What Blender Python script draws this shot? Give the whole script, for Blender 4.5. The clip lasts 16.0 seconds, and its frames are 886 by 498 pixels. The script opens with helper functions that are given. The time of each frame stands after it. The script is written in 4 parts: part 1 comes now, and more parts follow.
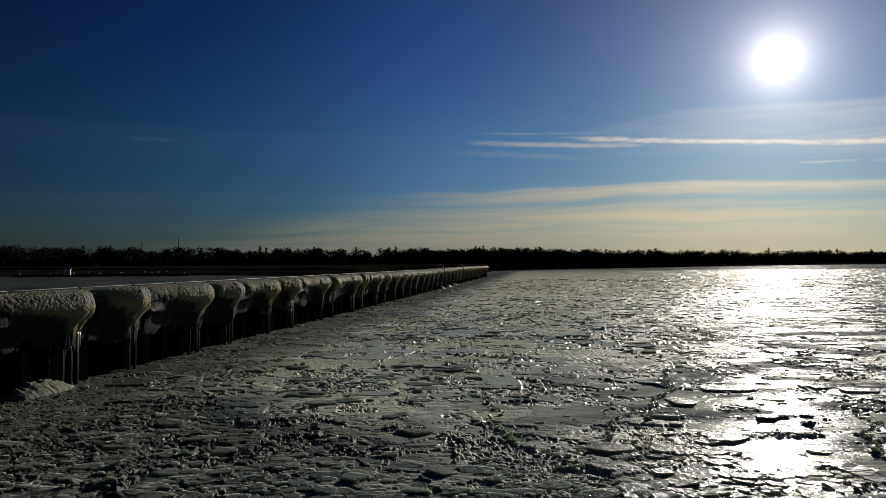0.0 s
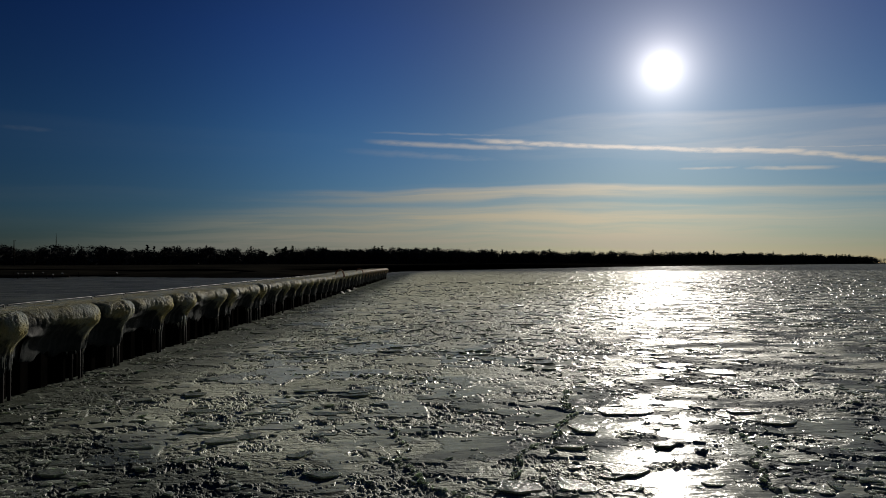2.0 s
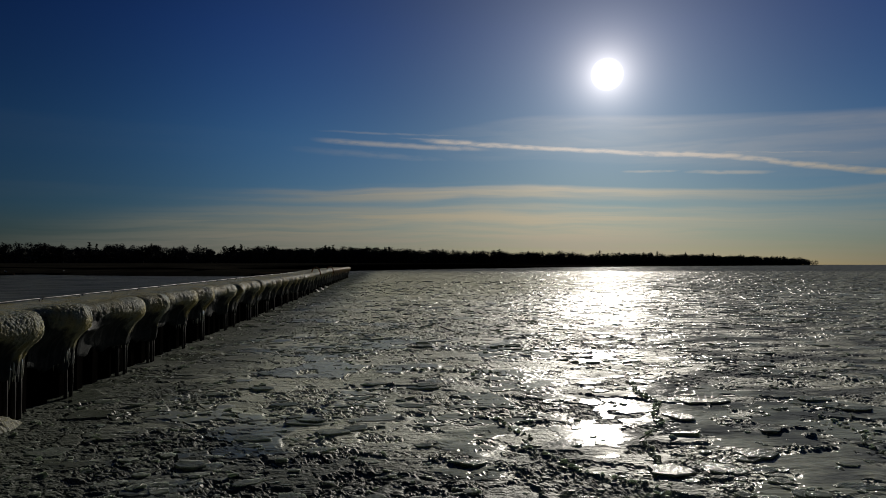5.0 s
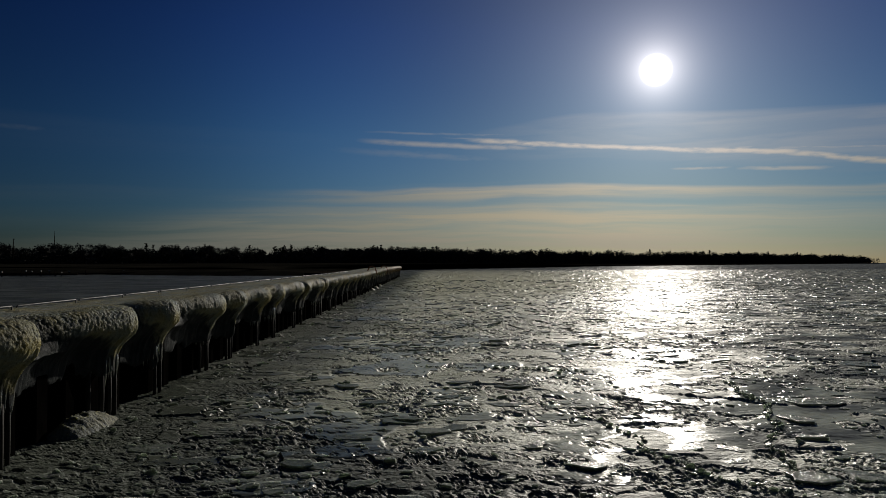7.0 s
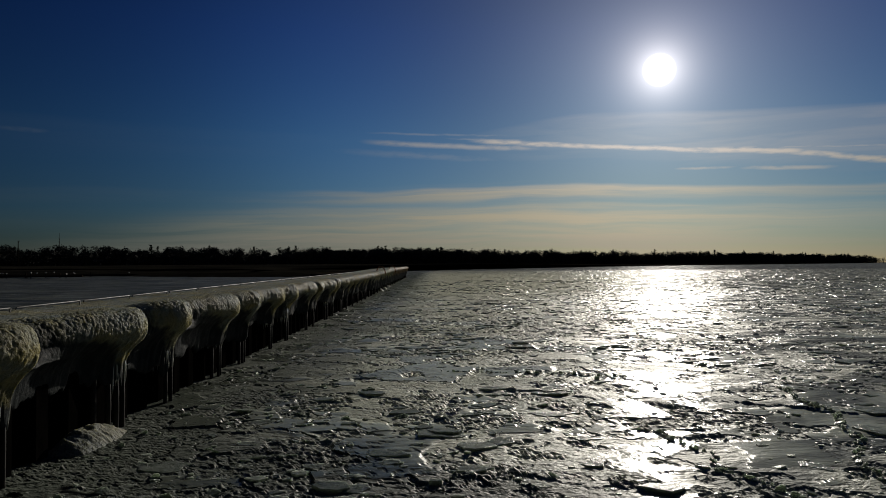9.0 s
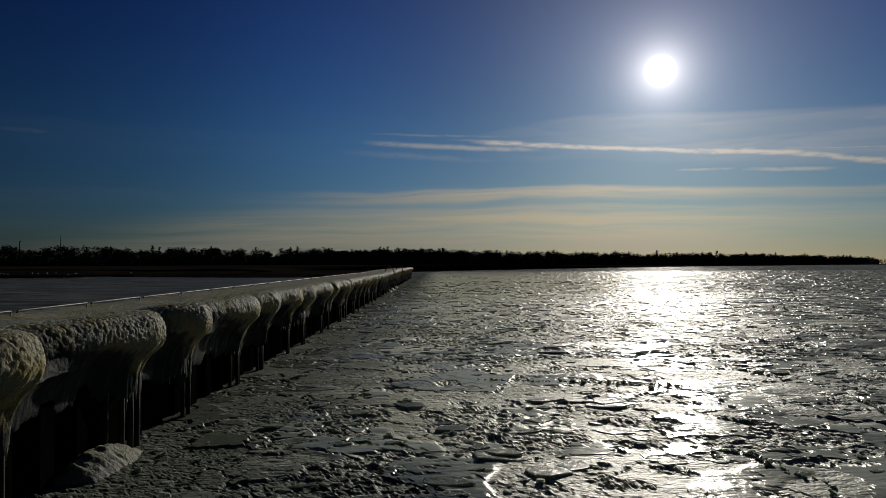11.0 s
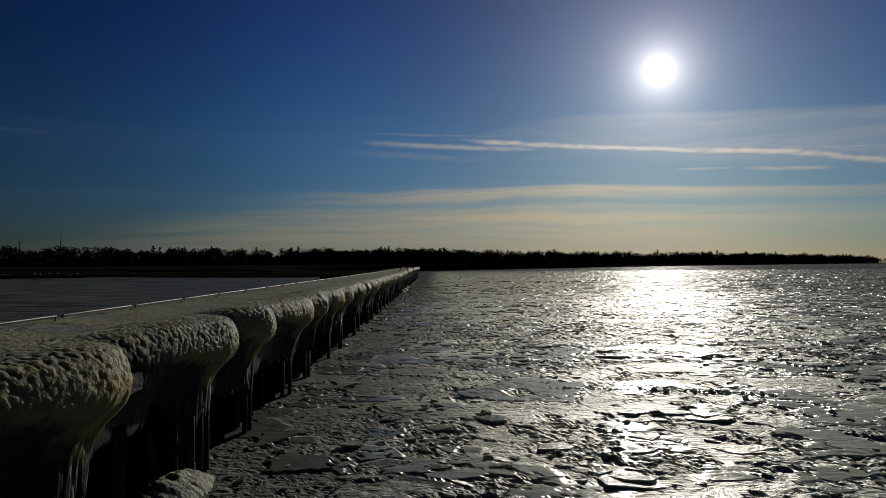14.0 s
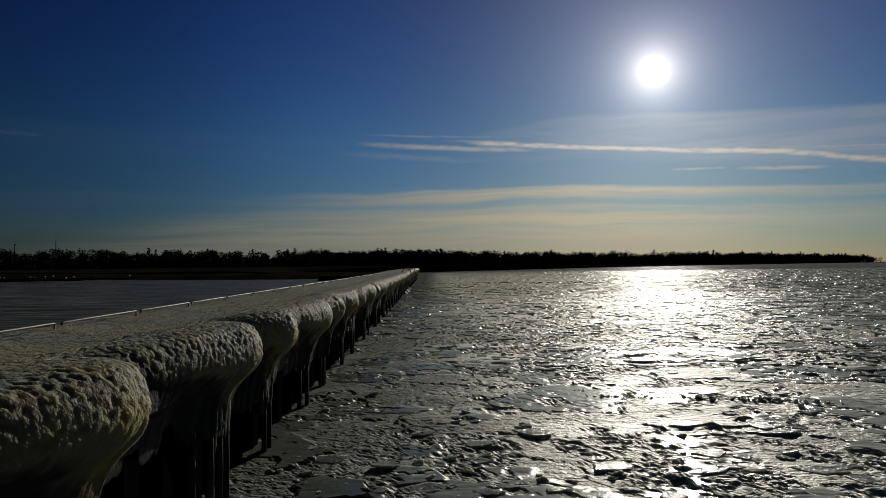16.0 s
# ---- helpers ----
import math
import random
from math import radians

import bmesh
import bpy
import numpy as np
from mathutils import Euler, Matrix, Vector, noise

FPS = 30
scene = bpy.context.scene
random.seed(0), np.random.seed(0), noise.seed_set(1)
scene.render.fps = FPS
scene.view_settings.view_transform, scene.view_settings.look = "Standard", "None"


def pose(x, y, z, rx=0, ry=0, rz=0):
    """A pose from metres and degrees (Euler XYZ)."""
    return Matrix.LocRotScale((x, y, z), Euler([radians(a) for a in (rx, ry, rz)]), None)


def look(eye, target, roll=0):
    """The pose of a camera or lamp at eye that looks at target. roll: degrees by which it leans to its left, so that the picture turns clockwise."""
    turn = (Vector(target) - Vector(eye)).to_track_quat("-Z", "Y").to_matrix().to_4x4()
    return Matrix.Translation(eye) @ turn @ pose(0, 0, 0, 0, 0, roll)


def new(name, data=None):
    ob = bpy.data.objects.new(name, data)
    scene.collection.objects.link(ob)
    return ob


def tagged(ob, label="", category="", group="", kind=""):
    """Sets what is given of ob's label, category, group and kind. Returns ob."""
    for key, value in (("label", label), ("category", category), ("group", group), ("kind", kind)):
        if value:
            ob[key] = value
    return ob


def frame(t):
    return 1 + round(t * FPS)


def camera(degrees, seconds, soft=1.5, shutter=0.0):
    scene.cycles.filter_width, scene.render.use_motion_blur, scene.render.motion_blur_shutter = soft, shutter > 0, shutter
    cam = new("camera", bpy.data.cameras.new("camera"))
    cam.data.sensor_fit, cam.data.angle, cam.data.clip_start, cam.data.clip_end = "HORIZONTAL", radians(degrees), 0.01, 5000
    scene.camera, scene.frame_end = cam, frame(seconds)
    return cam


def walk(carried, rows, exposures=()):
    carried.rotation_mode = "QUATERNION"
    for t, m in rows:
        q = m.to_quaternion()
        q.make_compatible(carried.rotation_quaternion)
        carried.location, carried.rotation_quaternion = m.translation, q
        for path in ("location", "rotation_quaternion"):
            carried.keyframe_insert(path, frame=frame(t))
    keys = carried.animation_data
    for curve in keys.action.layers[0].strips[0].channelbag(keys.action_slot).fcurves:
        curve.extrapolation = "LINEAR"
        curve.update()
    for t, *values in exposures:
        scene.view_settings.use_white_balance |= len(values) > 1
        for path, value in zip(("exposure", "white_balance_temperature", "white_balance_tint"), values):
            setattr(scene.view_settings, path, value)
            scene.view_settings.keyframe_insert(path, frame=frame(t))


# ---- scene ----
cam = camera(63.8, 16.0, soft=0.75)
PATH = [
    (0, (0.103, -0.042, 2.316), (0.085, 1.958, 2.359), -0.3),
    (0.5, (0.106, -0.007, 2.709), (0.086, 1.993, 2.754), -0.45),
    (1, (0.095, 0.001, 2.844), (0.073, 2.001, 2.885), -0.45),
    (1.5, (0.083, 0.035, 2.843), (0.093, 2.035, 2.884), -0.3),
    (2, (-0.05, 0.098, 2.837), (0.216, 2.08, 2.877), -0.1),
    (2.5, (-0.348, 0.163, 2.825), (0.142, 2.102, 2.865), 0.1),
    (3, (-0.721, 0.247, 2.806), (-0.233, 2.186, 2.847), 0.25),
    (3.5, (-1.211, 0.302, 2.776), (-0.729, 2.243, 2.818), 0.35),
    (4, (-1.747, 0.366, 2.747), (-1.268, 2.307, 2.788), 0.35),
    (4.5, (-2.242, 0.43, 2.714), (-1.787, 2.377, 2.755), 0.28),
    (5, (-2.672, 0.49, 2.68), (-2.261, 2.447, 2.720), 0.15),
    (7.5, (-3.53, 1.37, 2.547), (-3.255, 3.351, 2.586), -0.1),
    (8, (-3.638, 1.65, 2.523), (-3.363, 3.63, 2.563), -0.18),
    (8.5, (-3.728, 1.969, 2.510), (-3.454, 3.949, 2.551), -0.22),
    (9, (-3.82, 2.281, 2.503), (-3.547, 4.262, 2.544), -0.22),
    (11.5, (-4.593, 3.975, 2.458), (-4.323, 5.956, 2.502), -0.15),
    (12, (-4.788, 4.254, 2.452), (-4.518, 6.235, 2.496), -0.15),
    (12.5, (-4.989, 4.492, 2.451), (-4.719, 6.473, 2.494), -0.15),
    (13, (-5.193, 4.693, 2.45), (-4.922, 6.675, 2.493), -0.2),
    (13.5, (-5.386, 4.869, 2.45), (-5.116, 6.851, 2.493), -0.22),
    (14, (-5.585, 5.042, 2.446), (-5.312, 7.023, 2.489), -0.27),
    (14.5, (-5.758, 5.241, 2.438), (-5.483, 7.221, 2.480), -0.3),
    (15, (-5.889, 5.496, 2.433), (-5.612, 7.476, 2.476), -0.35),
    (15.5, (-5.969, 5.785, 2.429), (-5.689, 7.765, 2.473), -0.47),
    (16, (-6.018, 6.094, 2.428), (-5.734, 8.074, 2.474), -0.55),
]
walk(cam, [(t, look(eye, target, roll)) for t, eye, target, roll in PATH],
     exposures=((0, 0.38), (1.5, 0.38), (2.0, 0.2), (2.5, -0.05), (5.0, -0.1), (9.0, -0.06), (16.0, 0.0)))

# ---- sky, sun, exposure ----
SUN_AZ, SUN_EL = 24.88, 14.6
SDIR = Vector((math.sin(radians(SUN_AZ)) * math.cos(radians(SUN_EL)),
               math.cos(radians(SUN_AZ)) * math.cos(radians(SUN_EL)), math.sin(radians(SUN_EL))))


class Graph:
    """Short hand for node trees."""

    def __init__(self, tree):
        self.t = tree
        tree.nodes.clear()

    def n(self, kind, **props):
        node = self.t.nodes.new(kind)
        for k, v in props.items():
            setattr(node, k, v)
        return node

    def put(self, sock, v):
        if hasattr(v, "is_linked"):
            self.t.links.new(v, sock)
        else:
            sock.default_value = v

    def math(self, op, a, b=0.0, c=0.0, clamp=False):
        node = self.n("ShaderNodeMath", operation=op, use_clamp=clamp)
        for s, v in zip(node.inputs, (a, b, c)):
            self.put(s, v)
        return node.outputs[0]

    def mix(self, f, a, b, kind="MIX"):
        node = self.n("ShaderNodeMix", data_type="RGBA", blend_type=kind)
        self.put(node.inputs[0], f)
        self.put(node.inputs[6], a)
        self.put(node.inputs[7], b)
        return node.outputs[2]

    def ramp(self, f, stops, smooth=True):
        node = self.n("ShaderNodeValToRGB")
        cr = node.color_ramp
        cr.interpolation = "EASE" if smooth else "LINEAR"
        while len(cr.elements) < len(stops):
            cr.elements.new(0.5)
        for e, (p, c) in zip(cr.elements, stops):
            e.position = p
            e.color = (c, c, c, 1) if isinstance(c, (int, float)) else (*c, 1)
        self.put(node.inputs[0], f)
        return node.outputs[0]

    def noise(self, vec, scale, detail=4.0, rough=0.55, dist=0.0):
        node = self.n("ShaderNodeTexNoise")
        if vec is not None:
            self.put(node.inputs["Vector"], vec)
        for k, v in (("Scale", scale), ("Detail", detail), ("Roughness", rough), ("Distortion", dist)):
            self.put(node.inputs[k], v)
        return node.outputs[0]

    def voronoi(self, vec, scale, feature="F1"):
        node = self.n("ShaderNodeTexVoronoi", feature=feature)
        self.put(node.inputs["Vector"], vec)
        node.inputs["Scale"].default_value = scale
        return node.outputs[0]

    def xyz(self, x, y, z):
        node = self.n("ShaderNodeCombineXYZ")
        for s, v in zip(node.inputs, (x, y, z)):
            self.put(s, v)
        return node.outputs[0]

    def scaled(self, vec, s):
        node = self.n("ShaderNodeVectorMath", operation="MULTIPLY")
        self.put(node.inputs[0], vec)
        node.inputs[1].default_value = s
        return node.outputs[0]

    def span(self, v, a, b, lo=0.0, hi=1.0):
        node = self.n("ShaderNodeMapRange", interpolation_type="SMOOTHSTEP")
        for s, x in zip(node.inputs, (v, a, b, lo, hi)):
            self.put(s, x)
        return node.outputs[0]


def build_world():
    world = bpy.data.worlds.new("winter_sky")
    scene.world = world
    world.use_nodes = True
    g = Graph(world.node_tree)
    d = g.n("ShaderNodeTexCoord").outputs["Generated"]
    sep = g.n("ShaderNodeSeparateXYZ")
    g.put(sep.inputs[0], d)
    x, y, z = sep.outputs
    az = g.math("MULTIPLY", g.math("ARCTAN2", x, y), 180 / math.pi)
    el = g.math("MULTIPLY", g.math("ARCSINE", z), 180 / math.pi)
    sky = g.n("ShaderNodeTexSky", sky_type="NISHITA", sun_disc=False, sun_elevation=radians(SUN_EL),
              sun_rotation=radians(SUN_AZ), altitude=200.0, air_density=1.0, dust_density=0.4, ozone_density=2.5)
    base = g.n("ShaderNodeGamma")
    g.put(base.inputs[0], g.mix(1.0, sky.outputs[0], (0.058, 0.058, 0.058, 1), "MULTIPLY"))
    base.inputs[1].default_value = 1.35
    dot = g.n("ShaderNodeVectorMath", operation="DOT_PRODUCT")
    g.put(dot.inputs[0], d)
    dot.inputs[1].default_value = SDIR
    ang = g.math("MULTIPLY", g.math("ARCCOSINE", g.math("MINIMUM", dot.outputs["Value"], 0.999999)), 180 / math.pi)
    # a clear polarised winter blue, deepest high up
    deep = g.ramp(g.math("DIVIDE", el, 40.0), [(0.0, (0.14, 0.195, 0.285)), (0.10, (0.14, 0.26, 0.44)), (0.25, (0.13, 0.285, 0.485)),
                                               (0.45, (0.09, 0.215, 0.475)), (0.9, (0.036, 0.10, 0.24))], smooth=False)
    lift = g.math("MULTIPLY", g.math("POWER", 2.718, g.math("MULTIPLY", g.math("POWER", g.math("DIVIDE", g.math("SUBTRACT", ang, 26.0), 11.0), 2.0), -1.0)), 0.32)
    away = g.math("MULTIPLY", g.span(ang, 17.0, 74.0, 1.0, 0.40), g.math("ADD", 1.0, lift))
    blue = g.mix(1.0, g.mix(1.0, base.outputs[0], deep, "MULTIPLY"), g.xyz(away, away, away), "MULTIPLY")
    # thin cirrus: flat veils low in the sky, drawn out along the horizon
    bend = g.math("MULTIPLY", g.math("ABSOLUTE", g.math("SUBTRACT", az, 14.0)), 0.02)
    slow = g.math("SUBTRACT", g.noise(g.xyz(g.math("MULTIPLY", az, 0.06), g.math("MULTIPLY", el, 0.25), 0.0), 1.0, 3.0), 0.5)
    tilt = g.math("ADD", g.math("ADD", el, bend), g.math("MULTIPLY", slow, 1.3))
    veil = g.noise(g.xyz(g.math("MULTIPLY", az, 0.06), g.math("MULTIPLY", tilt, 1.5), 0.0), 1.0, 6.0, 0.62, 0.3)
    wisp = g.noise(g.xyz(g.math("MULTIPLY", az, 0.10), g.math("MULTIPLY", el, 1.1), 3.0), 1.0, 5.0, 0.55, 0.4)
    bank = g.ramp(g.math("DIVIDE", tilt, 8.0), [(0.0, 0.66), (0.16, 0.80), (0.30, 0.92), (0.37, 0.74), (0.46, 1.0), (0.56, 0.62), (0.61, 0.30),
                                                (0.675, 0.72), (0.735, 0.86), (0.785, 0.12), (0.86, 0.0)])
    start = g.math("ADD", -27.0, g.math("MULTIPLY", tilt, 4.2))
    left = g.span(g.math("SUBTRACT", az, start), -9.0, 13.0, 0.05, 1.0)
    low = g.math("MULTIPLY", g.math("MULTIPLY", bank, left), g.math("MULTIPLY", g.span(az, 20.0, 40.0, 1.0, 0.42), g.span(veil, 0.32, 0.62, 0.55, 1.08)))
    flat = g.math("ADD", el, g.math("MULTIPLY", g.math("MAXIMUM", g.math("SUBTRACT", az, 20.0), 0.0), 0.05))
    roof = g.math("ADD", 10.5, g.span(az, 8.0, 20.0, 0.0, 1.3))
    mid = g.math("MULTIPLY", g.math("MULTIPLY", g.span(g.math("SUBTRACT", flat, roof), 0.35, -0.5), g.span(flat, 6.6, 9.2, 0.15, 1.0)), g.span(az, 4.0, 30.0, 0.04, 0.5))
    amount = g.math("ADD", low, g.math("MULTIPLY", mid, g.span(wisp, 0.30, 0.70, 0.5, 0.85)), clamp=True)

    def streak(a0, e0, a1, e1, wide, fade, strength):
        k = (e1 - e0) / (a1 - a0)
        line = g.math("ADD", g.math("MULTIPLY", g.math("SUBTRACT", az, a0), k), e0)
        wob = g.math("MULTIPLY", g.math("SUBTRACT", g.noise(g.xyz(g.math("MULTIPLY", az, 0.3), e0, 0.0), 1.0, 4.0), 0.5), 0.35)
        away = g.math("ABSOLUTE", g.math("SUBTRACT", el, g.math("ADD", line, wob)))
        ends = g.math("MULTIPLY", g.span(az, a0 - fade, a0 + fade), g.span(az, a1 + fade, a1 - fade))
        lump = g.span(g.noise(g.xyz(g.math("MULTIPLY", az, 0.8), g.math("MULTIPLY", el, 3.0), e0), 1.0, 5.0), 0.25, 0.6, 0.45, 1.0)
        return g.math("MULTIPLY", g.math("MULTIPLY", g.span(away, wide, 0.0), ends), g.math("MULTIPLY", lump, strength))

    trails = None
    for row in ((2.5, 9.66, 15.0, 9.12, 0.34, 2.0, 0.7), (10.8, 9.80, 28.0, 8.50, 0.34, 1.5, 1.1), (26.0, 8.65, 35.0, 7.95, 0.38, 1.5, 1.2), (33.0, 8.15, 50.0, 5.3, 0.42, 2.0, 1.0),
                (27.0, 8.75, 44.0, 7.7, 0.16, 3.0, 0.55), (3.0, 10.4, 14.0, 10.15, 0.16, 3.0, 0.3), (9.0, 9.95, 14.5, 9.8, 0.13, 2.0, 0.4), (1.0, 8.9, 12.0, 8.3, 0.5, 4.0, 0.22), (26.0, 7.2, 30.0, 7.1, 0.2, 1.2, 0.55),
                (31.0, 6.95, 36.5, 6.75, 0.28, 1.5, 0.6), (-1.0, 4.95, 12.0, 5.7, 0.24, 4.0, 0.6), (-24.0, 9.4, -21.5, 9.35, 0.3, 1.0, 0.16)):
        s = streak(*row)
        trails = s if trails is None else g.math("MAXIMUM", trails, s)
    amount = g.math("MAXIMUM", amount, trails)
    near = g.math("POWER", 2.718, g.math("MULTIPLY", ang, -1 / 17.0))
    warm = g.mix(g.span(el, 4.5, 9.0), (0.68, 0.59, 0.42, 1), (0.64, 0.60, 0.56, 1))
    warm = g.mix(g.span(el, 3.2, 1.0), warm, (0.58, 0.51, 0.40, 1))
    cloud = g.mix(1.0, warm, g.mix(near, (0.12, 0.16, 0.20, 1), (1.32, 1.26, 1.2, 1)), "MULTIPLY")
    haze = g.math("MULTIPLY", g.math("POWER", near, 1.3), g.span(el, 14.0, 4.0, 0.12, 0.30))
    col = g.mix(g.math("MULTIPLY", g.math("MAXIMUM", amount, haze), 0.92), blue, cloud)
    # the sun itself and the bright veil round it
    halo = g.math("ADD", g.math("MULTIPLY", g.math("POWER", 2.718, g.math("MULTIPLY", ang, -1 / 1.2)), 1.75),
                  g.math("MULTIPLY", g.math("POWER", 2.718, g.math("MULTIPLY", ang, -1 / 5.5)), 0.24))
    disc = g.math("MULTIPLY", g.span(ang, 1.3, 0.4), 4.0)
    tint = g.mix(1.0, (1.0, 0.94, 0.93, 1), g.xyz(*[g.math("ADD", halo, disc)] * 3), "MULTIPLY")
    add = g.mix(1.0, col, tint, "ADD")
    bg = g.n("ShaderNodeBackground")
    g.put(bg.inputs[0], add)
    bg.inputs[1].default_value = 1.0
    g.put(g.n("ShaderNodeOutputWorld").inputs[0], bg.outputs[0])


build_world()
sun = new("sun", bpy.data.lights.new("sun", "SUN"))
sun.data.energy, sun.data.angle, sun.data.color = 3.0, radians(0.53), (1.0, 0.93, 0.82)
sun.matrix_world = look(SDIR * 100, (0, 0, 0))


# ---- materials ----
def material(name):
    m = bpy.data.materials.new(name)
    m.use_nodes = True
    g = Graph(m.node_tree)
    b = g.n("ShaderNodeBsdfPrincipled")
    g.put(g.n("ShaderNodeOutputMaterial").inputs[0], b.outputs[0])
    return m, g, b


def bump(g, b, height, strength, distance, normal=None):
    node = g.n("ShaderNodeBump")
    node.inputs["Strength"].default_value = strength
    node.inputs["Distance"].default_value = distance
    g.put(node.inputs["Height"], height)
    if normal is not None:
        g.put(node.inputs["Normal"], normal)
    g.put(b.inputs["Normal"], node.outputs[0])
    return node.outputs[0]


def lake_ice_material():
    m, g, b = material("lake_ice")
    p = g.n("ShaderNodeNewGeometry").outputs["Position"]
    plate = g.n("ShaderNodeAttribute", attribute_name="plate").outputs["Fac"]
    wet = g.n("ShaderNodeAttribute", attribute_name="wet").outputs["Fac"]
    sp = g.n("ShaderNodeSeparateXYZ")
    g.put(sp.inputs[0], p)
    across = g.math("SUBTRACT", g.math("MULTIPLY", g.math("ADD", sp.outputs[0], 8.82), math.cos(radians(7.1))), g.math("MULTIPLY", sp.outputs[1], math.sin(radians(7.1))))
    lake = g.span(across, -2.8, -2.4)
    frost = g.noise(p, 0.35, 6.0, 0.6, 0.4)
    grain = g.noise(p, 6.0, 5.0, 0.65)
    speck = g.noise(p, 26.0, 2.0, 0.5)
    streaks = g.noise(g.scaled(p, (0.05, 0.55, 0.0)), 1.0, 5.0, 0.65)
    # crust of shards, paler plates, silty slush along the pier
    crust = g.mix(g.span(frost, 0.35, 0.65), (0.34, 0.37, 0.31, 1), (0.52, 0.55, 0.46, 1))
    crust = g.mix(g.span(grain, 0.42, 0.72), crust, (0.17, 0.19, 0.16, 1))
    sheet = g.mix(g.span(grain, 0.35, 0.75), g.mix(g.span(frost, 0.38, 0.6), (0.38, 0.41, 0.35, 1), (0.52, 0.54, 0.46, 1)), (0.30, 0.33, 0.275, 1))
    col = g.mix(plate, crust, sheet)
    ripple = g.noise(g.scaled(p, (0.10, 0.9, 0.0)), 1.0, 4.0, 0.6)
    clear = g.mix(g.span(ripple, 0.42, 0.62), (0.012, 0.017, 0.018, 1), (0.095, 0.105, 0.10, 1))
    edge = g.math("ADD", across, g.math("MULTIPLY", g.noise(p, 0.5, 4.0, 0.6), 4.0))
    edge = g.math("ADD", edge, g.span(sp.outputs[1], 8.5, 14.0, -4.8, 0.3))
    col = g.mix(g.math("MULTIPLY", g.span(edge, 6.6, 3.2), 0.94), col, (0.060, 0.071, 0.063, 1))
    zone = g.math("ADD", g.math("SUBTRACT", across, g.math("MULTIPLY", sp.outputs[1], 0.42)), g.math("MULTIPLY", g.noise(g.scaled(p, (0.3, 1.0, 0.0)), 0.12, 5.0, 0.65), 16.0))
    dash = g.noise(g.scaled(p, (0.45, 0.8, 0.0)), 1.0, 4.0, 0.6)
    # farther out and offshore, relief shade and cut glare are put into the colour
    outer = g.math("MULTIPLY", g.span(zone, 7.0, 15.0), g.span(dash, 0.38, 0.6, 0.35, 0.95))
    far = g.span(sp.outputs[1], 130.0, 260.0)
    far_matte = g.math("MULTIPLY", g.span(sp.outputs[1], 22.0, 75.0), g.span(dash, 0.40, 0.58, 0.60, 0.98))
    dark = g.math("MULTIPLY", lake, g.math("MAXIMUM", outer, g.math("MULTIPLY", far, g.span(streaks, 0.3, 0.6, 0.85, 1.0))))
    dull = g.math("MAXIMUM", dark, g.math("MULTIPLY", lake, far_matte))
    pale = g.mix(g.math("MULTIPLY", g.span(zone, 7.0, -2.0), g.math("MULTIPLY", g.span(edge, 5.0, 8.0), 0.75)), col, (0.62, 0.63, 0.51, 1))
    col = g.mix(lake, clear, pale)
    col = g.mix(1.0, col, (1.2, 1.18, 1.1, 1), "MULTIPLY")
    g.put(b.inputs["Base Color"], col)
    calm = g.span(sp.outputs[1], 18.0, 70.0)
    dry = g.math("ADD", g.span(calm, 0.0, 1.0, 0.48, 0.42), g.math("MULTIPLY", grain, 0.1))
    g.put(b.inputs["Roughness"], g.math("ADD", g.math("MULTIPLY", dry, g.math("SUBTRACT", 1.0, wet)), g.math("MULTIPLY", wet, 0.2)))
    g.put(b.inputs["Specular IOR Level"], g.math("ADD", 0.33, g.math("MULTIPLY", wet, -0.17)))
    b.inputs["Subsurface Weight"].default_value = 0.3
    b.inputs["Subsurface Radius"].default_value = (0.09, 0.10, 0.085)
    b.inputs["Subsurface Scale"].default_value = 0.6
    b.inputs["IOR"].default_value = 1.31
    # relief: long low waves far out, ripples, a grainy crust; nearly none under the film of water
    bare = g.math("SUBTRACT", 1.0, g.math("MULTIPLY", wet, 0.80))
    rough = g.math("MULTIPLY", bare, g.math("MULTIPLY", g.span(plate, 0.0, 1.0, 1.0, 0.72), g.span(calm, 0.0, 1.0, 1.0, 0.45)))
    fine = g.noise(g.scaled(p, (0.75, 1.15, 1.0)), 10.0, 2.5, 0.5, 0.4)
    broad = g.noise(g.scaled(p, (0.6, 1.4, 1.0)), 3.5, 3.0, 0.55)
    long = g.noise(g.scaled(p, (0.08, 0.45, 1.0)), 0.8, 6.0, 0.75)
    n1 = bump(g, b, long, 0.3, 0.2)
    n2 = bump(g, b, g.math("MULTIPLY", broad, bare), 0.6, 0.04, n1)
    chop = g.noise(g.scaled(p, (0.5, 1.0, 0.0)), 1.4, 3.0, 0.6)
    n2 = bump(g, b, g.math("MULTIPLY", chop, g.math("MULTIPLY", calm, bare)), 1.0, 0.22, n2)
    n3 = bump(g, b, g.math("MULTIPLY", fine, rough), 1.0, 0.047, n2)
    n4 = bump(g, b, g.math("MULTIPLY", speck, rough), 0.8, 0.02, n3)
    # matte rime where no water film lies; farther out its tint is relief shade
    rime = g.n("ShaderNodeBsdfDiffuse")
    g.put(rime.inputs["Normal"], n4)
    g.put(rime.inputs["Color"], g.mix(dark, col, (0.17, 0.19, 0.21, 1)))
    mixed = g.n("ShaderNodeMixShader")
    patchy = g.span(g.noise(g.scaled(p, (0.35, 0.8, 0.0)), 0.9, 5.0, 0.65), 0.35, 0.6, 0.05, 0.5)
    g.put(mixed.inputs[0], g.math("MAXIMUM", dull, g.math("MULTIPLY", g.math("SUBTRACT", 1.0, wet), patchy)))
    g.put(mixed.inputs[1], b.outputs[0])
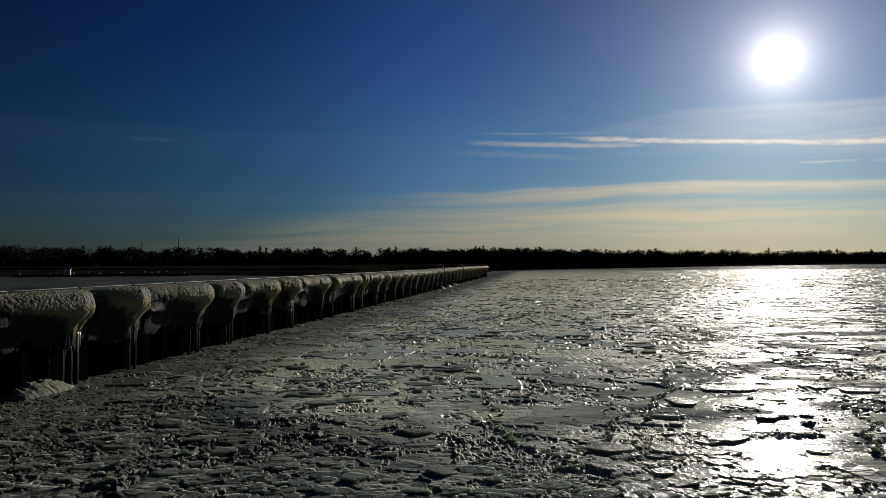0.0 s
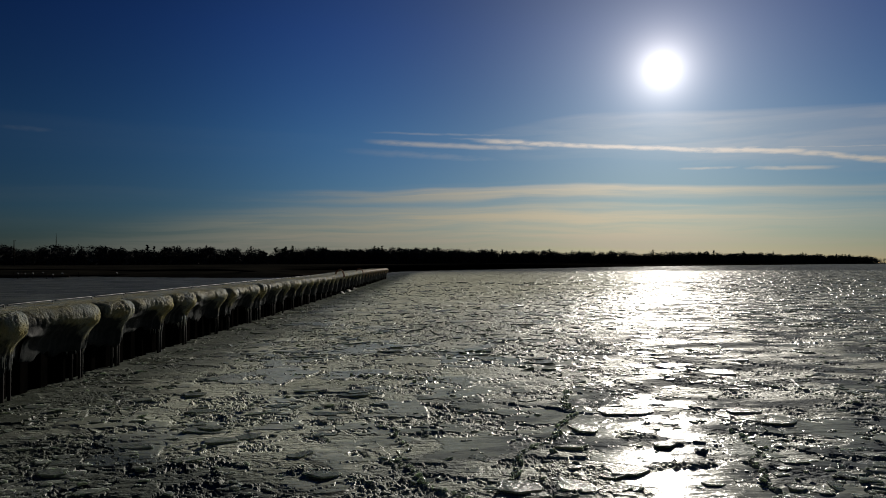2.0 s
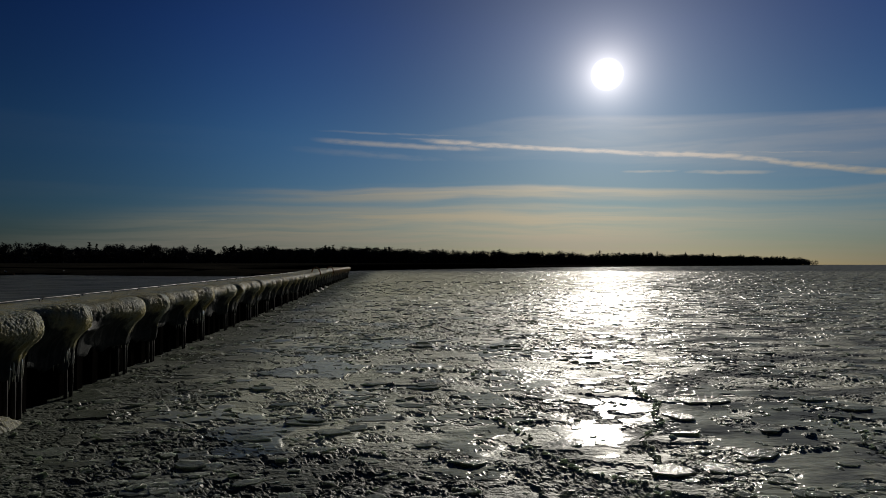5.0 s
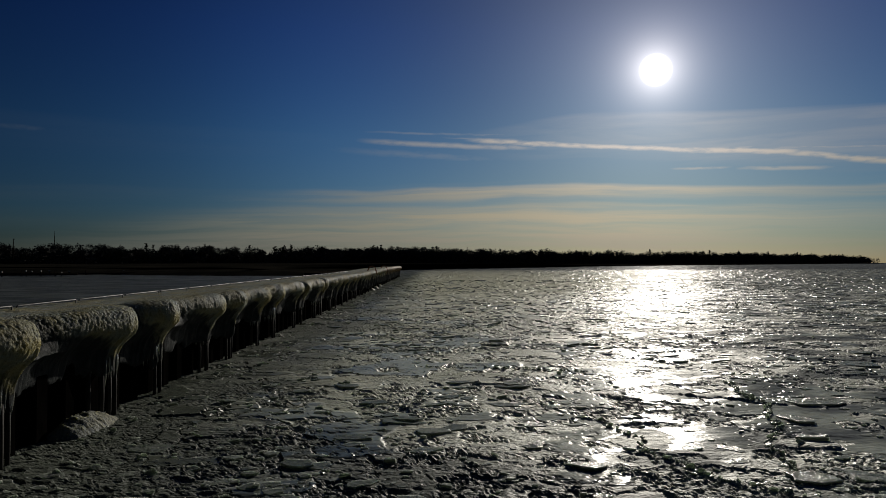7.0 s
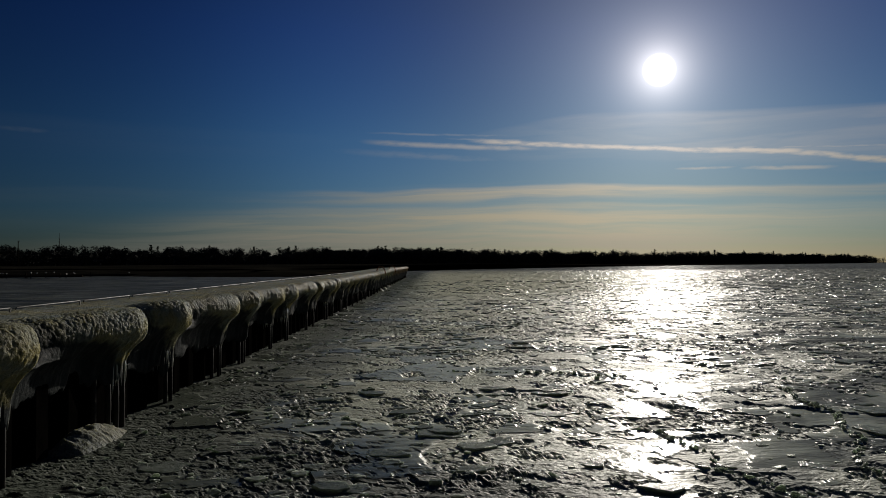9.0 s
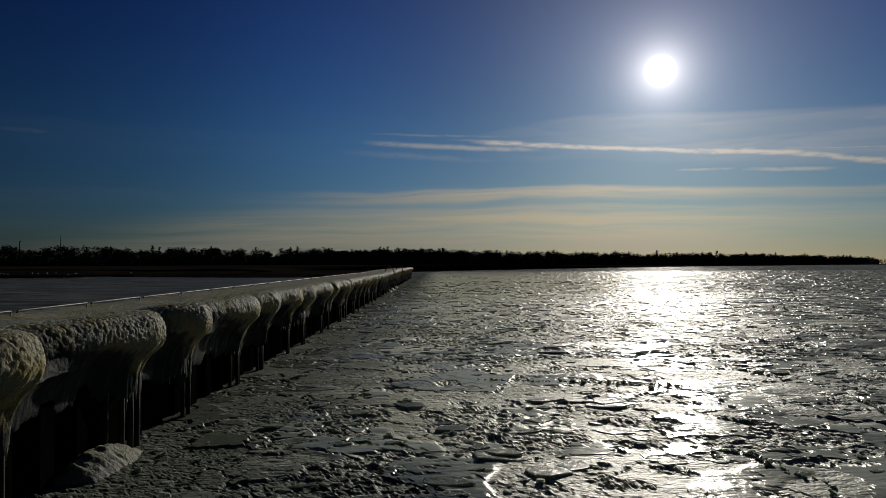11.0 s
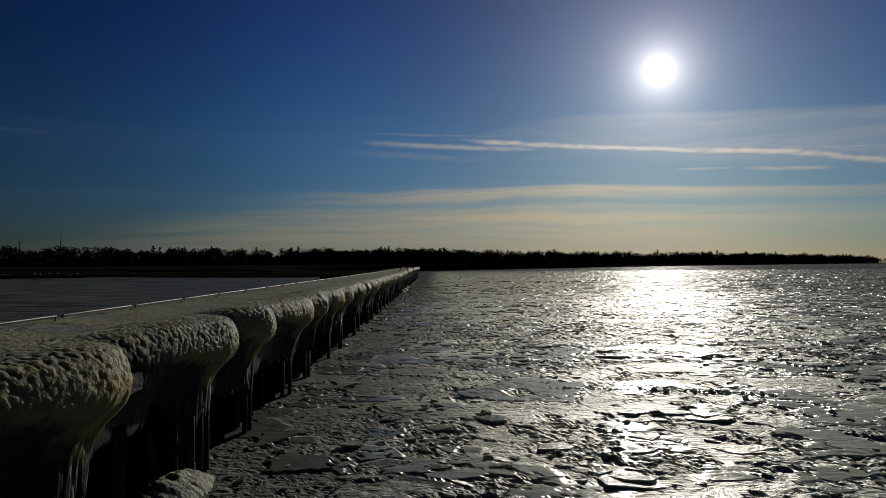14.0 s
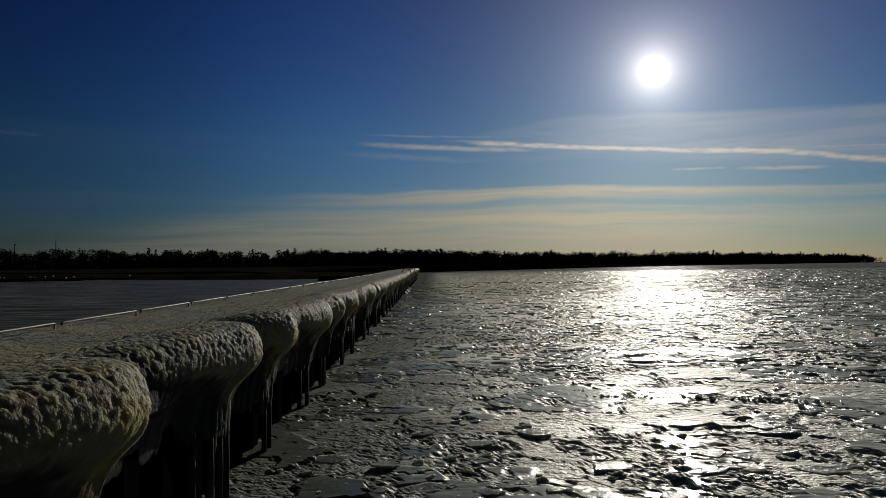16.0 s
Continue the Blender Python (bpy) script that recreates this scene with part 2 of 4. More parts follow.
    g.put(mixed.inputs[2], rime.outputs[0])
    out = [n for n in m.node_tree.nodes if n.bl_idname == "ShaderNodeOutputMaterial"][0]
    m.node_tree.links.new(mixed.outputs[0], out.inputs[0])
    return m


def slab_material():
    m, g, b = material("ice_slab")
    p = g.n("ShaderNodeNewGeometry").outputs["Position"]
    isl = g.n("ShaderNodeNewGeometry").outputs["Random Per Island"]
    r = g.math("FRACT", g.math("ADD", g.n("ShaderNodeObjectInfo").outputs["Random"], isl))
    grain = g.noise(p, 7.0, 5.0, 0.6)
    c1 = g.mix(r, (0.18, 0.203, 0.182, 1), (0.36, 0.395, 0.35, 1))
    g.put(b.inputs["Base Color"], g.mix(g.span(grain, 0.35, 0.7), c1, (0.16, 0.182, 0.16, 1)))
    g.put(b.inputs["Roughness"], g.math("ADD", g.math("MULTIPLY", g.math("POWER", isl, 3.0), 0.2), g.math("SUBTRACT", 0.36, g.math("MULTIPLY", grain, 0.4))))
    b.inputs["IOR"].default_value = 1.31
    b.inputs["Specular IOR Level"].default_value = 0.13
    b.inputs["Subsurface Weight"].default_value = 0.8
    b.inputs["Subsurface Radius"].default_value = (0.09, 0.10, 0.085)
    b.inputs["Subsurface Scale"].default_value = 1.0
    n1 = bump(g, b, g.noise(p, 5.0, 4.0, 0.6), 0.5, 0.05)
    bump(g, b, g.noise(p, 22.0, 3.0, 0.6), 0.7, 0.025, n1)
    # light that comes through the thin ice
    glow = g.n("ShaderNodeBsdfTranslucent")
    glow.inputs[0].default_value = (0.46, 0.50, 0.40, 1)
    mixed = g.n("ShaderNodeMixShader")
    mixed.inputs[0].default_value = 0.3
    g.put(mixed.inputs[1], b.outputs[0])
    g.put(mixed.inputs[2], glow.outputs[0])
    out = [n for n in m.node_tree.nodes if n.bl_idname == "ShaderNodeOutputMaterial"][0]
    m.node_tree.links.new(mixed.outputs[0], out.inputs[0])
    return m


def crust_material(rusty=False, heap=False):
    """Dirty spray ice with a knobbly crust, yellowed on its knobs."""
    m, g, b = material("rust_stained_ice" if rusty else "heaped_ice" if heap else "spray_ice")
    tc = g.n("ShaderNodeTexCoord").outputs["Object"]
    grain = g.noise(tc, 16.0, 5.0, 0.65)
    stain = g.noise(tc, 1.3, 5.0, 0.6, 0.5)
    silt = g.noise(tc, 5.0, 5.0, 0.6)
    sep = g.n("ShaderNodeSeparateXYZ")
    g.put(sep.inputs[0], tc)
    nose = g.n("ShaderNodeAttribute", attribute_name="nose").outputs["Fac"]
    # darker clear ice below and in recesses, their shade put into the colour
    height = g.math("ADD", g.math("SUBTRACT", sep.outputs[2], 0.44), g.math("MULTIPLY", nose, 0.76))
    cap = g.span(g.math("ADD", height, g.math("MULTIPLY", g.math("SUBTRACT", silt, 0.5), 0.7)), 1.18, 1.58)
    col = g.mix(g.span(stain, 0.38, 0.62), (0.177, 0.20, 0.183, 1), (0.225, 0.21, 0.125, 1))
    col = g.mix(g.span(silt, 0.55, 0.8, 0.0, 0.55), col, (0.14, 0.10, 0.04, 1))
    col = g.mix(g.span(grain, 0.5, 0.75), col, (0.245, 0.252, 0.195, 1))
    ochre = g.math("MULTIPLY", g.math("MULTIPLY", nose, nose), g.span(stain, 0.36, 0.6, 0.15, 0.75))
    col = g.mix(g.math("MULTIPLY", ochre, g.span(sep.outputs[2], 1.72, 1.55)), col, (0.30, 0.26, 0.11, 1))
    if heap:
        cap = g.math("ADD", 1.0, 0.0)
        col = g.mix(0.6, col, (0.21, 0.22, 0.20, 1))
    if rusty:
        col = g.mix(0.6, col, (0.22, 0.12, 0.07, 1))
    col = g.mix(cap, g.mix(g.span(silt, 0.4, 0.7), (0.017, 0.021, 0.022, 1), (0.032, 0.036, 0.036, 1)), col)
    g.put(b.inputs["Base Color"], col)
    g.put(b.inputs["Roughness"], g.math("ADD", 0.45, g.math("MULTIPLY", grain, 0.3)))
    b.inputs["IOR"].default_value = 1.31
    b.inputs["Specular IOR Level"].default_value = 0.07
    g.put(b.inputs["Subsurface Weight"], g.math("MULTIPLY", cap, 0.55))
    b.inputs["Subsurface Radius"].default_value = (0.12, 0.115, 0.075)
    b.inputs["Subsurface Scale"].default_value = 1.0
    knob = g.noise(g.scaled(tc, (1.0, 1.0, 0.8)), 20.0, 3.0, 0.55)
    n1 = bump(g, b, g.math("MULTIPLY", knob, g.math("ADD", g.math("MULTIPLY", cap, 0.8), 0.12)), 0.9, 0.05)
    bump(g, b, g.noise(tc, 45.0, 3.0, 0.6), 0.5, 0.015, n1)
    return m


def clear_ice_material():
    m, g, b = material("clear_ice")
    tc = g.n("ShaderNodeTexCoord").outputs["Object"]
    g.put(b.inputs["Base Color"], g.mix(g.noise(tc, 9.0), (0.35, 0.37, 0.33, 1), (0.55, 0.54, 0.46, 1)))
    b.inputs["Roughness"].default_value = 0.12
    b.inputs["IOR"].default_value = 1.31
    b.inputs["Transmission Weight"].default_value = 0.35
    bump(g, b, g.noise(tc, 30.0), 0.3, 0.01)
    return m


def steel_material(name, c0, c1, rough, metal=0.0, spec=0.4):
    m, g, b = material(name)
    tc = g.n("ShaderNodeTexCoord").outputs["Object"]
    f = g.noise(g.scaled(tc, (1, 1, 0.3)), 5.0, 6.0, 0.65)
    g.put(b.inputs["Base Color"], g.mix(g.span(f, 0.35, 0.65), (*c0, 1), (*c1, 1)))
    g.put(b.inputs["Roughness"], g.math("ADD", rough, g.math("MULTIPLY", g.noise(tc, 12.0), 0.2)))
    b.inputs["Metallic"].default_value = metal
    b.inputs["Specular IOR Level"].default_value = spec
    bump(g, b, g.noise(tc, 25.0, 4.0), 0.3, 0.01)
    return m


def leaf_material(name, c0, c1):
    m, g, b = material(name)
    r = g.n("ShaderNodeNewGeometry").outputs["Random Per Island"]
    g.put(b.inputs["Base Color"], g.mix(r, (*c0, 1), (*c1, 1)))
    b.inputs["Roughness"].default_value = 0.8
    b.inputs["Specular IOR Level"].default_value = 0.0
    return m


def ground_material():
    m, g, b = material("shore_ground")
    p = g.n("ShaderNodeNewGeometry").outputs["Position"]
    f = g.noise(p, 0.06, 6.0, 0.6)
    g.put(b.inputs["Base Color"], g.mix(g.span(f, 0.4, 0.6), (0.009, 0.009, 0.008, 1), (0.018, 0.017, 0.014, 1)))
    b.inputs["Roughness"].default_value = 0.95
    b.inputs["Specular IOR Level"].default_value = 0.0
    bump(g, b, g.noise(p, 1.5, 5.0), 0.6, 0.2)
    return m


LAKE, SLAB, CRUST, CLEAR = lake_ice_material(), slab_material(), crust_material(), clear_ice_material()
CRUST_RUST, HEAP = crust_material(True), crust_material(heap=True)
# near black: shade under the ice overhang is put into the steel's colour
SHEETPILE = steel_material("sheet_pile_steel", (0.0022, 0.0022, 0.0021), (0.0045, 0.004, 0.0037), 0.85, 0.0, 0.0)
PILE = steel_material("wet_pile", (0.014, 0.014, 0.013), (0.034, 0.031, 0.026), 0.65, 0.0, 0.15)
CONCRETE = steel_material("weathered_concrete", (0.16, 0.155, 0.14), (0.28, 0.27, 0.25), 0.75)
PIPE = steel_material("galvanised_pipe", (0.05, 0.05, 0.048), (0.10, 0.10, 0.095), 0.5, 0.3, 0.25)
RUST = steel_material("rusty_steel", (0.12, 0.05, 0.025), (0.25, 0.12, 0.06), 0.7)
TIMBER = steel_material("dark_timber", (0.012, 0.010, 0.008), (0.028, 0.023, 0.018), 0.85, 0.0, 0.0)
WHITE = steel_material("white_paint", (0.7, 0.7, 0.68), (0.8, 0.8, 0.78), 0.5)
GLASS_DARK = steel_material("dark_window", (0.02, 0.02, 0.025), (0.03, 0.03, 0.035), 0.1)
BARK = steel_material("bark", (0.035, 0.028, 0.02), (0.07, 0.055, 0.04), 0.9)
NEEDLE = leaf_material("needles", (0.020, 0.028, 0.018), (0.042, 0.052, 0.032))
TWIG = leaf_material("bare_twigs", (0.034, 0.035, 0.034), (0.068, 0.068, 0.065))
GROUND = ground_material()


# ---- builders ----
def mesh_of(name, verts, faces, mat, smooth=False):
    me = bpy.data.meshes.new(name)
    me.from_pydata([tuple(v) for v in verts], [], [tuple(f) for f in faces])
    me.materials.append(mat)
    if smooth:
        me.polygons.foreach_set("use_smooth", [True] * len(me.polygons))
    me.update()
    return me


def grid_mesh(name, pts, mat, smooth=True, wrap=False):
    """A sheet from an array of rows x columns x 3."""
    nr, nc = pts.shape[:2]
    idx = np.arange(nr * nc).reshape(nr, nc)
    if wrap:
        idx = np.concatenate([idx, idx[:, :1]], axis=1)
    quads = np.stack([idx[:-1, :-1], idx[:-1, 1:], idx[1:, 1:], idx[1:, :-1]], axis=-1).reshape(-1, 4)
    me = bpy.data.meshes.new(name)
    me.vertices.add(nr * nc)
    me.vertices.foreach_set("co", pts.reshape(-1).astype(np.float32))
    me.loops.add(quads.size)
    me.loops.foreach_set("vertex_index", quads.reshape(-1).astype(np.int32))
    me.polygons.add(len(quads))
    me.polygons.foreach_set("loop_start", np.arange(0, quads.size, 4, dtype=np.int32))
    me.polygons.foreach_set("use_smooth", np.full(len(quads), smooth))
    me.materials.append(mat)
    me.update(calc_edges=True)
    me.validate()
    return me


def part(name, me, parent, label="", at=None):
    ob = new(name, me)
    ob.parent = parent
    if at is not None:
        ob.matrix_basis = at
    if label:
        ob["label"] = label
    return ob


def box(a, b, chamfer=0.0):
    """Vertices and faces of a box between two corners, its upper edges chamfered."""
    (x0, y0, z0), (x1, y1, z1) = a, b
    c = chamfer
    v = [(x0, y0, z0), (x1, y0, z0), (x1, y1, z0), (x0, y1, z0)]
    if c:
        v += [(x0, y0, z1 - c), (x1, y0, z1 - c), (x1, y1, z1 - c), (x0, y1, z1 - c)]
        v += [(x0 + c, y0 + c, z1), (x1 - c, y0 + c, z1), (x1 - c, y1 - c, z1), (x0 + c, y1 - c, z1)]
        n = 3
    else:
        v += [(x0, y0, z1), (x1, y0, z1), (x1, y1, z1), (x0, y1, z1)]
        n = 2
    f = [(3, 2, 1, 0), tuple(4 * (n - 1) + i for i in range(4))]
    for k in range(n - 1):
        for i in range(4):
            j = (i + 1) % 4
            f.append((4 * k + i, 4 * k + j, 4 * k + 4 + j, 4 * k + 4 + i))
    return v, f


def tube(path, radii, sides=8):
    """Vertices and faces of a tube along a path."""
    v, f = [], []
    path = [Vector(p) for p in path]
    for i, p in enumerate(path):
        d = (path[min(i + 1, len(path) - 1)] - path[max(i - 1, 0)]).normalized()
        side = d.cross(Vector((0, 0, 1)))
        side = side.normalized() if side.length > 0.05 else Vector((1, 0, 0))
        up = side.cross(d)
        r = radii if isinstance(radii, (int, float)) else radii[i]
        for k in range(sides):
            a = 2 * math.pi * k / sides
            v.append(p + side * (r * math.cos(a)) + up * (r * math.sin(a)))
    for i in range(len(path) - 1):
        for k in range(sides):
            j = (k + 1) % sides
            f.append((i * sides + k, i * sides + j, (i + 1) * sides + j, (i + 1) * sides + k))
    f.append(tuple(range(sides))[::-1])
    f.append(tuple((len(path) - 1) * sides + k for k in range(sides)))
    return v, f


def joined(shapes):
    v, f = [], []
    for vs, fs in shapes:
        o = len(v)
        v += list(vs)
        f += [tuple(i + o for i in q) for q in fs]
    return v, f


def hashed(ix, iy, seed=0):
    h = (ix.astype(np.int64) * 374761393 + iy.astype(np.int64) * 668265263 + seed * 1442695041) & 0x7FFFFFFF
    h = ((h ^ (h >> 13)) * 1274126177) & 0x7FFFFFFF
    return ((h ^ (h >> 16)) & 0xFFFFF) / float(0x100000)


def vnoise(x, y, seed=0):
    ix, iy = np.floor(x), np.floor(y)
    fx, fy = x - ix, y - iy
    fx, fy = fx * fx * (3 - 2 * fx), fy * fy * (3 - 2 * fy)
    a, b = hashed(ix, iy, seed), hashed(ix + 1, iy, seed)
    c, d = hashed(ix, iy + 1, seed), hashed(ix + 1, iy + 1, seed)
    return (a + (b - a) * fx) * (1 - fy) + (c + (d - c) * fx) * fy


def fbm(x, y, octaves=4, seed=0, gain=0.5):
    s, amp, tot = 0.0, 1.0, 0.0
    for k in range(octaves):
        s = s + amp * vnoise(x * 2 ** k + 17.3 * k, y * 2 ** k - 9.1 * k, seed + k)
        tot += amp
        amp *= gain
    return s / tot


def plates(x, y, size, seed):
    """Broken plates: level, lean and chance number of the plate under each point, and the distance to its edge."""
    gx, gy = x / size, y / size
    ix, iy = np.floor(gx), np.floor(gy)
    f1 = np.full(x.shape, 9.0)
    f2 = np.full(x.shape, 9.0)
    lev, lean, chance = np.zeros(x.shape), np.zeros(x.shape), np.zeros(x.shape)
    for dx in (-1, 0, 1):
        for dy in (-1, 0, 1):
            cx, cy = ix + dx, iy + dy
            px, py = cx + hashed(cx, cy, seed), cy + hashed(cx, cy, seed + 1)
            ex, ey = gx - px, gy - py
            d = np.hypot(ex, ey)
            better = d < f1
            f2 = np.where(better, f1, np.minimum(f2, d))
            f1 = np.where(better, d, f1)
            a, b, c = (hashed(cx, cy, seed + k) - 0.5 for k in (2, 3, 4))
            lev = np.where(better, a, lev)
            lean = np.where(better, b * ex + c * ey, lean)
            chance = np.where(better, hashed(cx, cy, seed + 5), chance)
    return lev, lean * size, (f2 - f1) * size, chance


# ---- the pier's line ----
PIER = pose(-8.82, 0.0, 0.0, 0, 0, -7.1)
PIER_INV = PIER.inverted()
PH = radians(7.1)


def pier_coords(x, y):
    """Distance out from the pier's face, and along it."""
    qx = x + 8.82
    return qx * math.cos(PH) - y * math.sin(PH), qx * math.sin(PH) + y * math.cos(PH)


# ---- lake ice ----
def terraced(v, sharp=0.18):
    k = np.floor(v)
    f = np.clip((v - k) / sharp, 0, 1)
    return k + f * f * (3 - 2 * f)


POOLS = ((4.9, 9.9, 1.5, 3.4, -0.35), (0.15, 12.6, 0.55, 0.8, 0.0), (-1.3, 14.9, 0.5, 0.8, 0.0), (2.0, 11.7, 0.7, 1.2, -0.3), (1.5, 10.4, 0.6, 0.9, 0.0), (3.2, 16.3, 1.2, 1.6, 0.0))


def rise(v, a, b):
    t = np.clip((v - a) / (b - a), 0, 1)
    return t * t * (3 - 2 * t)


def lake_fields(x, y):
    """Height of the ice, how far it is a smooth plate, and how far a film of water lies on it.

    Plates of three metres and of one metre lie in a crust of frozen shards, on a slow swell of the sheet."""
    u, s = pier_coords(x, y)
    dist = np.hypot(x + 2, y)
    zone = fbm(x * 0.13 + 3.1, y * 0.16, 3, 11)
    calm = np.clip((u - 0.3) / 3.4, 0.12, 1)
    jx, jy = fbm(x * 0.9, y * 0.9, 3, 5) - 0.5, fbm(x * 0.9 + 9, y * 0.9, 3, 6) - 0.5
    rx, ry = fbm(x * 6.0, y * 6.0, 2, 15) - 0.5, fbm(x * 6.0 + 7, y * 6.0, 2, 16) - 0.5
    wx, wy = x + 0.9 * jx + 0.16 * rx, y + 0.9 * jy + 0.16 * ry
    l0, t0, e0, c0 = plates(wx, wy, 2.5, 21)
    l1, t1, e1, c1 = plates(wx + 0.1 * rx, wy + 0.1 * ry, 0.8, 31)
    l2, t2, e2, c2 = plates(x + 0.14 * rx, y * 0.9 + 0.14 * ry, 0.21, 41)
    f0 = (c0 < 0.42 - 1.3 * (zone - 0.5)) * rise(e0, 0.02, 0.14)
    f1 = (c1 < 0.52 - 1.2 * (zone - 0.5)) * rise(e1, 0.015, 0.07)
    broken = rise(fbm(x * 1.7 + 40, y * 1.7, 3, 91), 0.60, 0.66)
    flat = np.maximum(f0, f1) * (1 - broken)
    # a few pools of melt water
    drowned = 0.0
    for px, py, ax, ay, turn in POOLS:
        ex, ey = (x - px) * math.cos(turn) + (y - py) * math.sin(turn), (y - py) * math.cos(turn) - (x - px) * math.sin(turn)
        drowned = np.maximum(drowned, rise(1.0 - np.hypot(ex / ax, ey / ay) + 1.6 * jx + 0.9 * rx, -0.05, 0.15) * (1 - 0.9 * rise(fbm(x * 1.3, y * 2.2, 3, 99), 0.55, 0.62)))
    flat = np.maximum(flat, drowned)
    plate = np.where(f0 >= f1, 0.012 + 0.02 * l0 + 0.006 * t0, 0.016 + 0.034 * l1 + 0.035 * t1)
    jut = np.where(c2 > 0.88, 2.2, 1.0)
    shard = 0.018 * l2 + 0.10 * jut * t2 - 0.012 * np.exp(-(e2 / 0.022) ** 2)
    heap = 0.028 * rise(fbm(x * 0.8 + 11, y * 0.8, 3, 61), 0.50, 0.72) * (0.4 + c2)
    rim = 0.034 * np.exp(-(np.minimum(e0, e1 + 0.03) / 0.07) ** 2) * rise(fbm(x * 2.3, y * 2.3, 2, 63), 0.45, 0.62)
    # fine relief: wind-packed grit on the crust, thin pocks on the plates
    grit = 1 - np.abs(fbm(x * 7.5 + 2.0 * rx, y * 9.5 + 2.0 * ry, 3, 75, 0.6) - 0.5) * 4
    pock = rise(fbm(x * 6.5, y * 8.0, 3, 77, 0.6), 0.56, 0.66)
    bed = 0.010 * (fbm(x * 3.6, y * 9.0, 3, 79, 0.6) - 0.5)
    plate = plate + bed - 0.012 * pock * rise(fbm(x * 0.8, y * 0.8, 2, 83), 0.42, 0.6)
    plate = plate * (1 - drowned) + 0.004 * drowned
    h = flat * plate + (1 - flat) * ((shard + heap + rim) * calm + 0.026 * (grit - 0.5) * (0.55 + 0.45 * calm))
    h = h + 0.02 * (fbm(x * 0.5, y * 0.5, 2, 81) - 0.5)
    inner = np.clip((-u - 2.6) / 0.5, 0, 1)
    h = h * (1 - 0.8 * inner) * np.clip(1.25 - dist / 170.0, 0.35, 1)
    wide = np.clip((dist - 40) / 80, 0, 1.6) * np.clip(3.0 - dist / 300, 0, 1) * (1 - 0.8 * inner)
    h = h + wide * 0.05 * (terraced(7.0 * fbm(x * 0.20, y * 0.5, 4, 95, 0.6), 0.3) - 3.0)
    pool = np.maximum(rise(fbm(x * 0.55 + 5, y * 0.7, 3, 97), 0.54, 0.60), drowned)
    wet = flat * np.maximum(pool, (np.where(f0 >= f1, c0, c1) * 37.0 % 1.0 < 0.14)) * (1 - inner)
    return h, flat * (1 - inner), wet


def lake_height(x, y):
    return lake_fields(x, y)[0]


def build_lake():
    cx, cy = -2.0, 0.0
    r = [0.02, 0.3] + list(np.arange(0.5, 5.0, 0.2)) + list(np.arange(5.0, 8.5, 0.042))
    while r[-1] < 60:
        r.append(r[-1] * 1.0048)
    while r[-1] < 500:
        r.append(r[-1] * 1.012)
    while r[-1] < 4800:
        r.append(r[-1] * 1.06)
    fine = np.arange(-41, 51, 0.105)
    rest = np.arange(51, 319, 1.5)
    ang = np.radians(np.concatenate([fine, rest]))
    R, A = np.meshgrid(np.array(r), ang, indexing="ij")
    x, y = cx + R * np.sin(A), cy + R * np.cos(A)
    z, flat, wet = lake_fields(x, y)
    z[R > 900] *= 0.0
    z *= rise(R, 2.5, 5.5)
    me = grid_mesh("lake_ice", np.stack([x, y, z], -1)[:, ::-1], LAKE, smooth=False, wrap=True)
    for name, values in (("plate", flat), ("wet", wet)):
        me.attributes.new(name, "FLOAT", "POINT").data.foreach_set("value", values[:, ::-1].reshape(-1).astype(np.float32))
    ob = new("lake_ice", me)
    tagged(ob, "grey broken and refrozen lake ice, wet and glossy", "lake ice", kind="structure")
    return ob


build_lake()


def slab_shape(rng, size, thick, n=0):
    """A broken piece of sheet ice: ragged outline, upright broken edge, slightly uneven top."""
    n = n or rng.randint(5, 8)
    a0 = rng.random() * 6.28
    ring = []
    for k in range(n):
        a = a0 + 6.283 * (k + 0.6 * (rng.random() - 0.5)) / n
        q = size * (0.60 + 0.5 * rng.random())
        ring.append((q * math.cos(a), q * 0.75 * math.sin(a)))
    low = [(x * (0.9 + 0.12 * rng.random()), y * (0.9 + 0.12 * rng.random()), -thick * (0.8 + 0.4 * rng.random())) for x, y in ring]
    v = low + [(x, y, -0.12 * thick) for x, y in ring] + [(x * 0.93, y * 0.93, 0.1 * thick * rng.random()) for x, y in ring] + [(0, 0, 0.06 * thick)]
    f = [tuple(range(n))[::-1]]
    for k in range(n):
        j = (k + 1) % n
        f += [(k, j, n + j, n + k), (n + k, n + j, 2 * n + j, 2 * n + k), (2 * n + k, 2 * n + j, 3 * n)]
    return v, f


def level(x, y):
    return float(lake_height(np.array([x]), np.array([y]))[0])


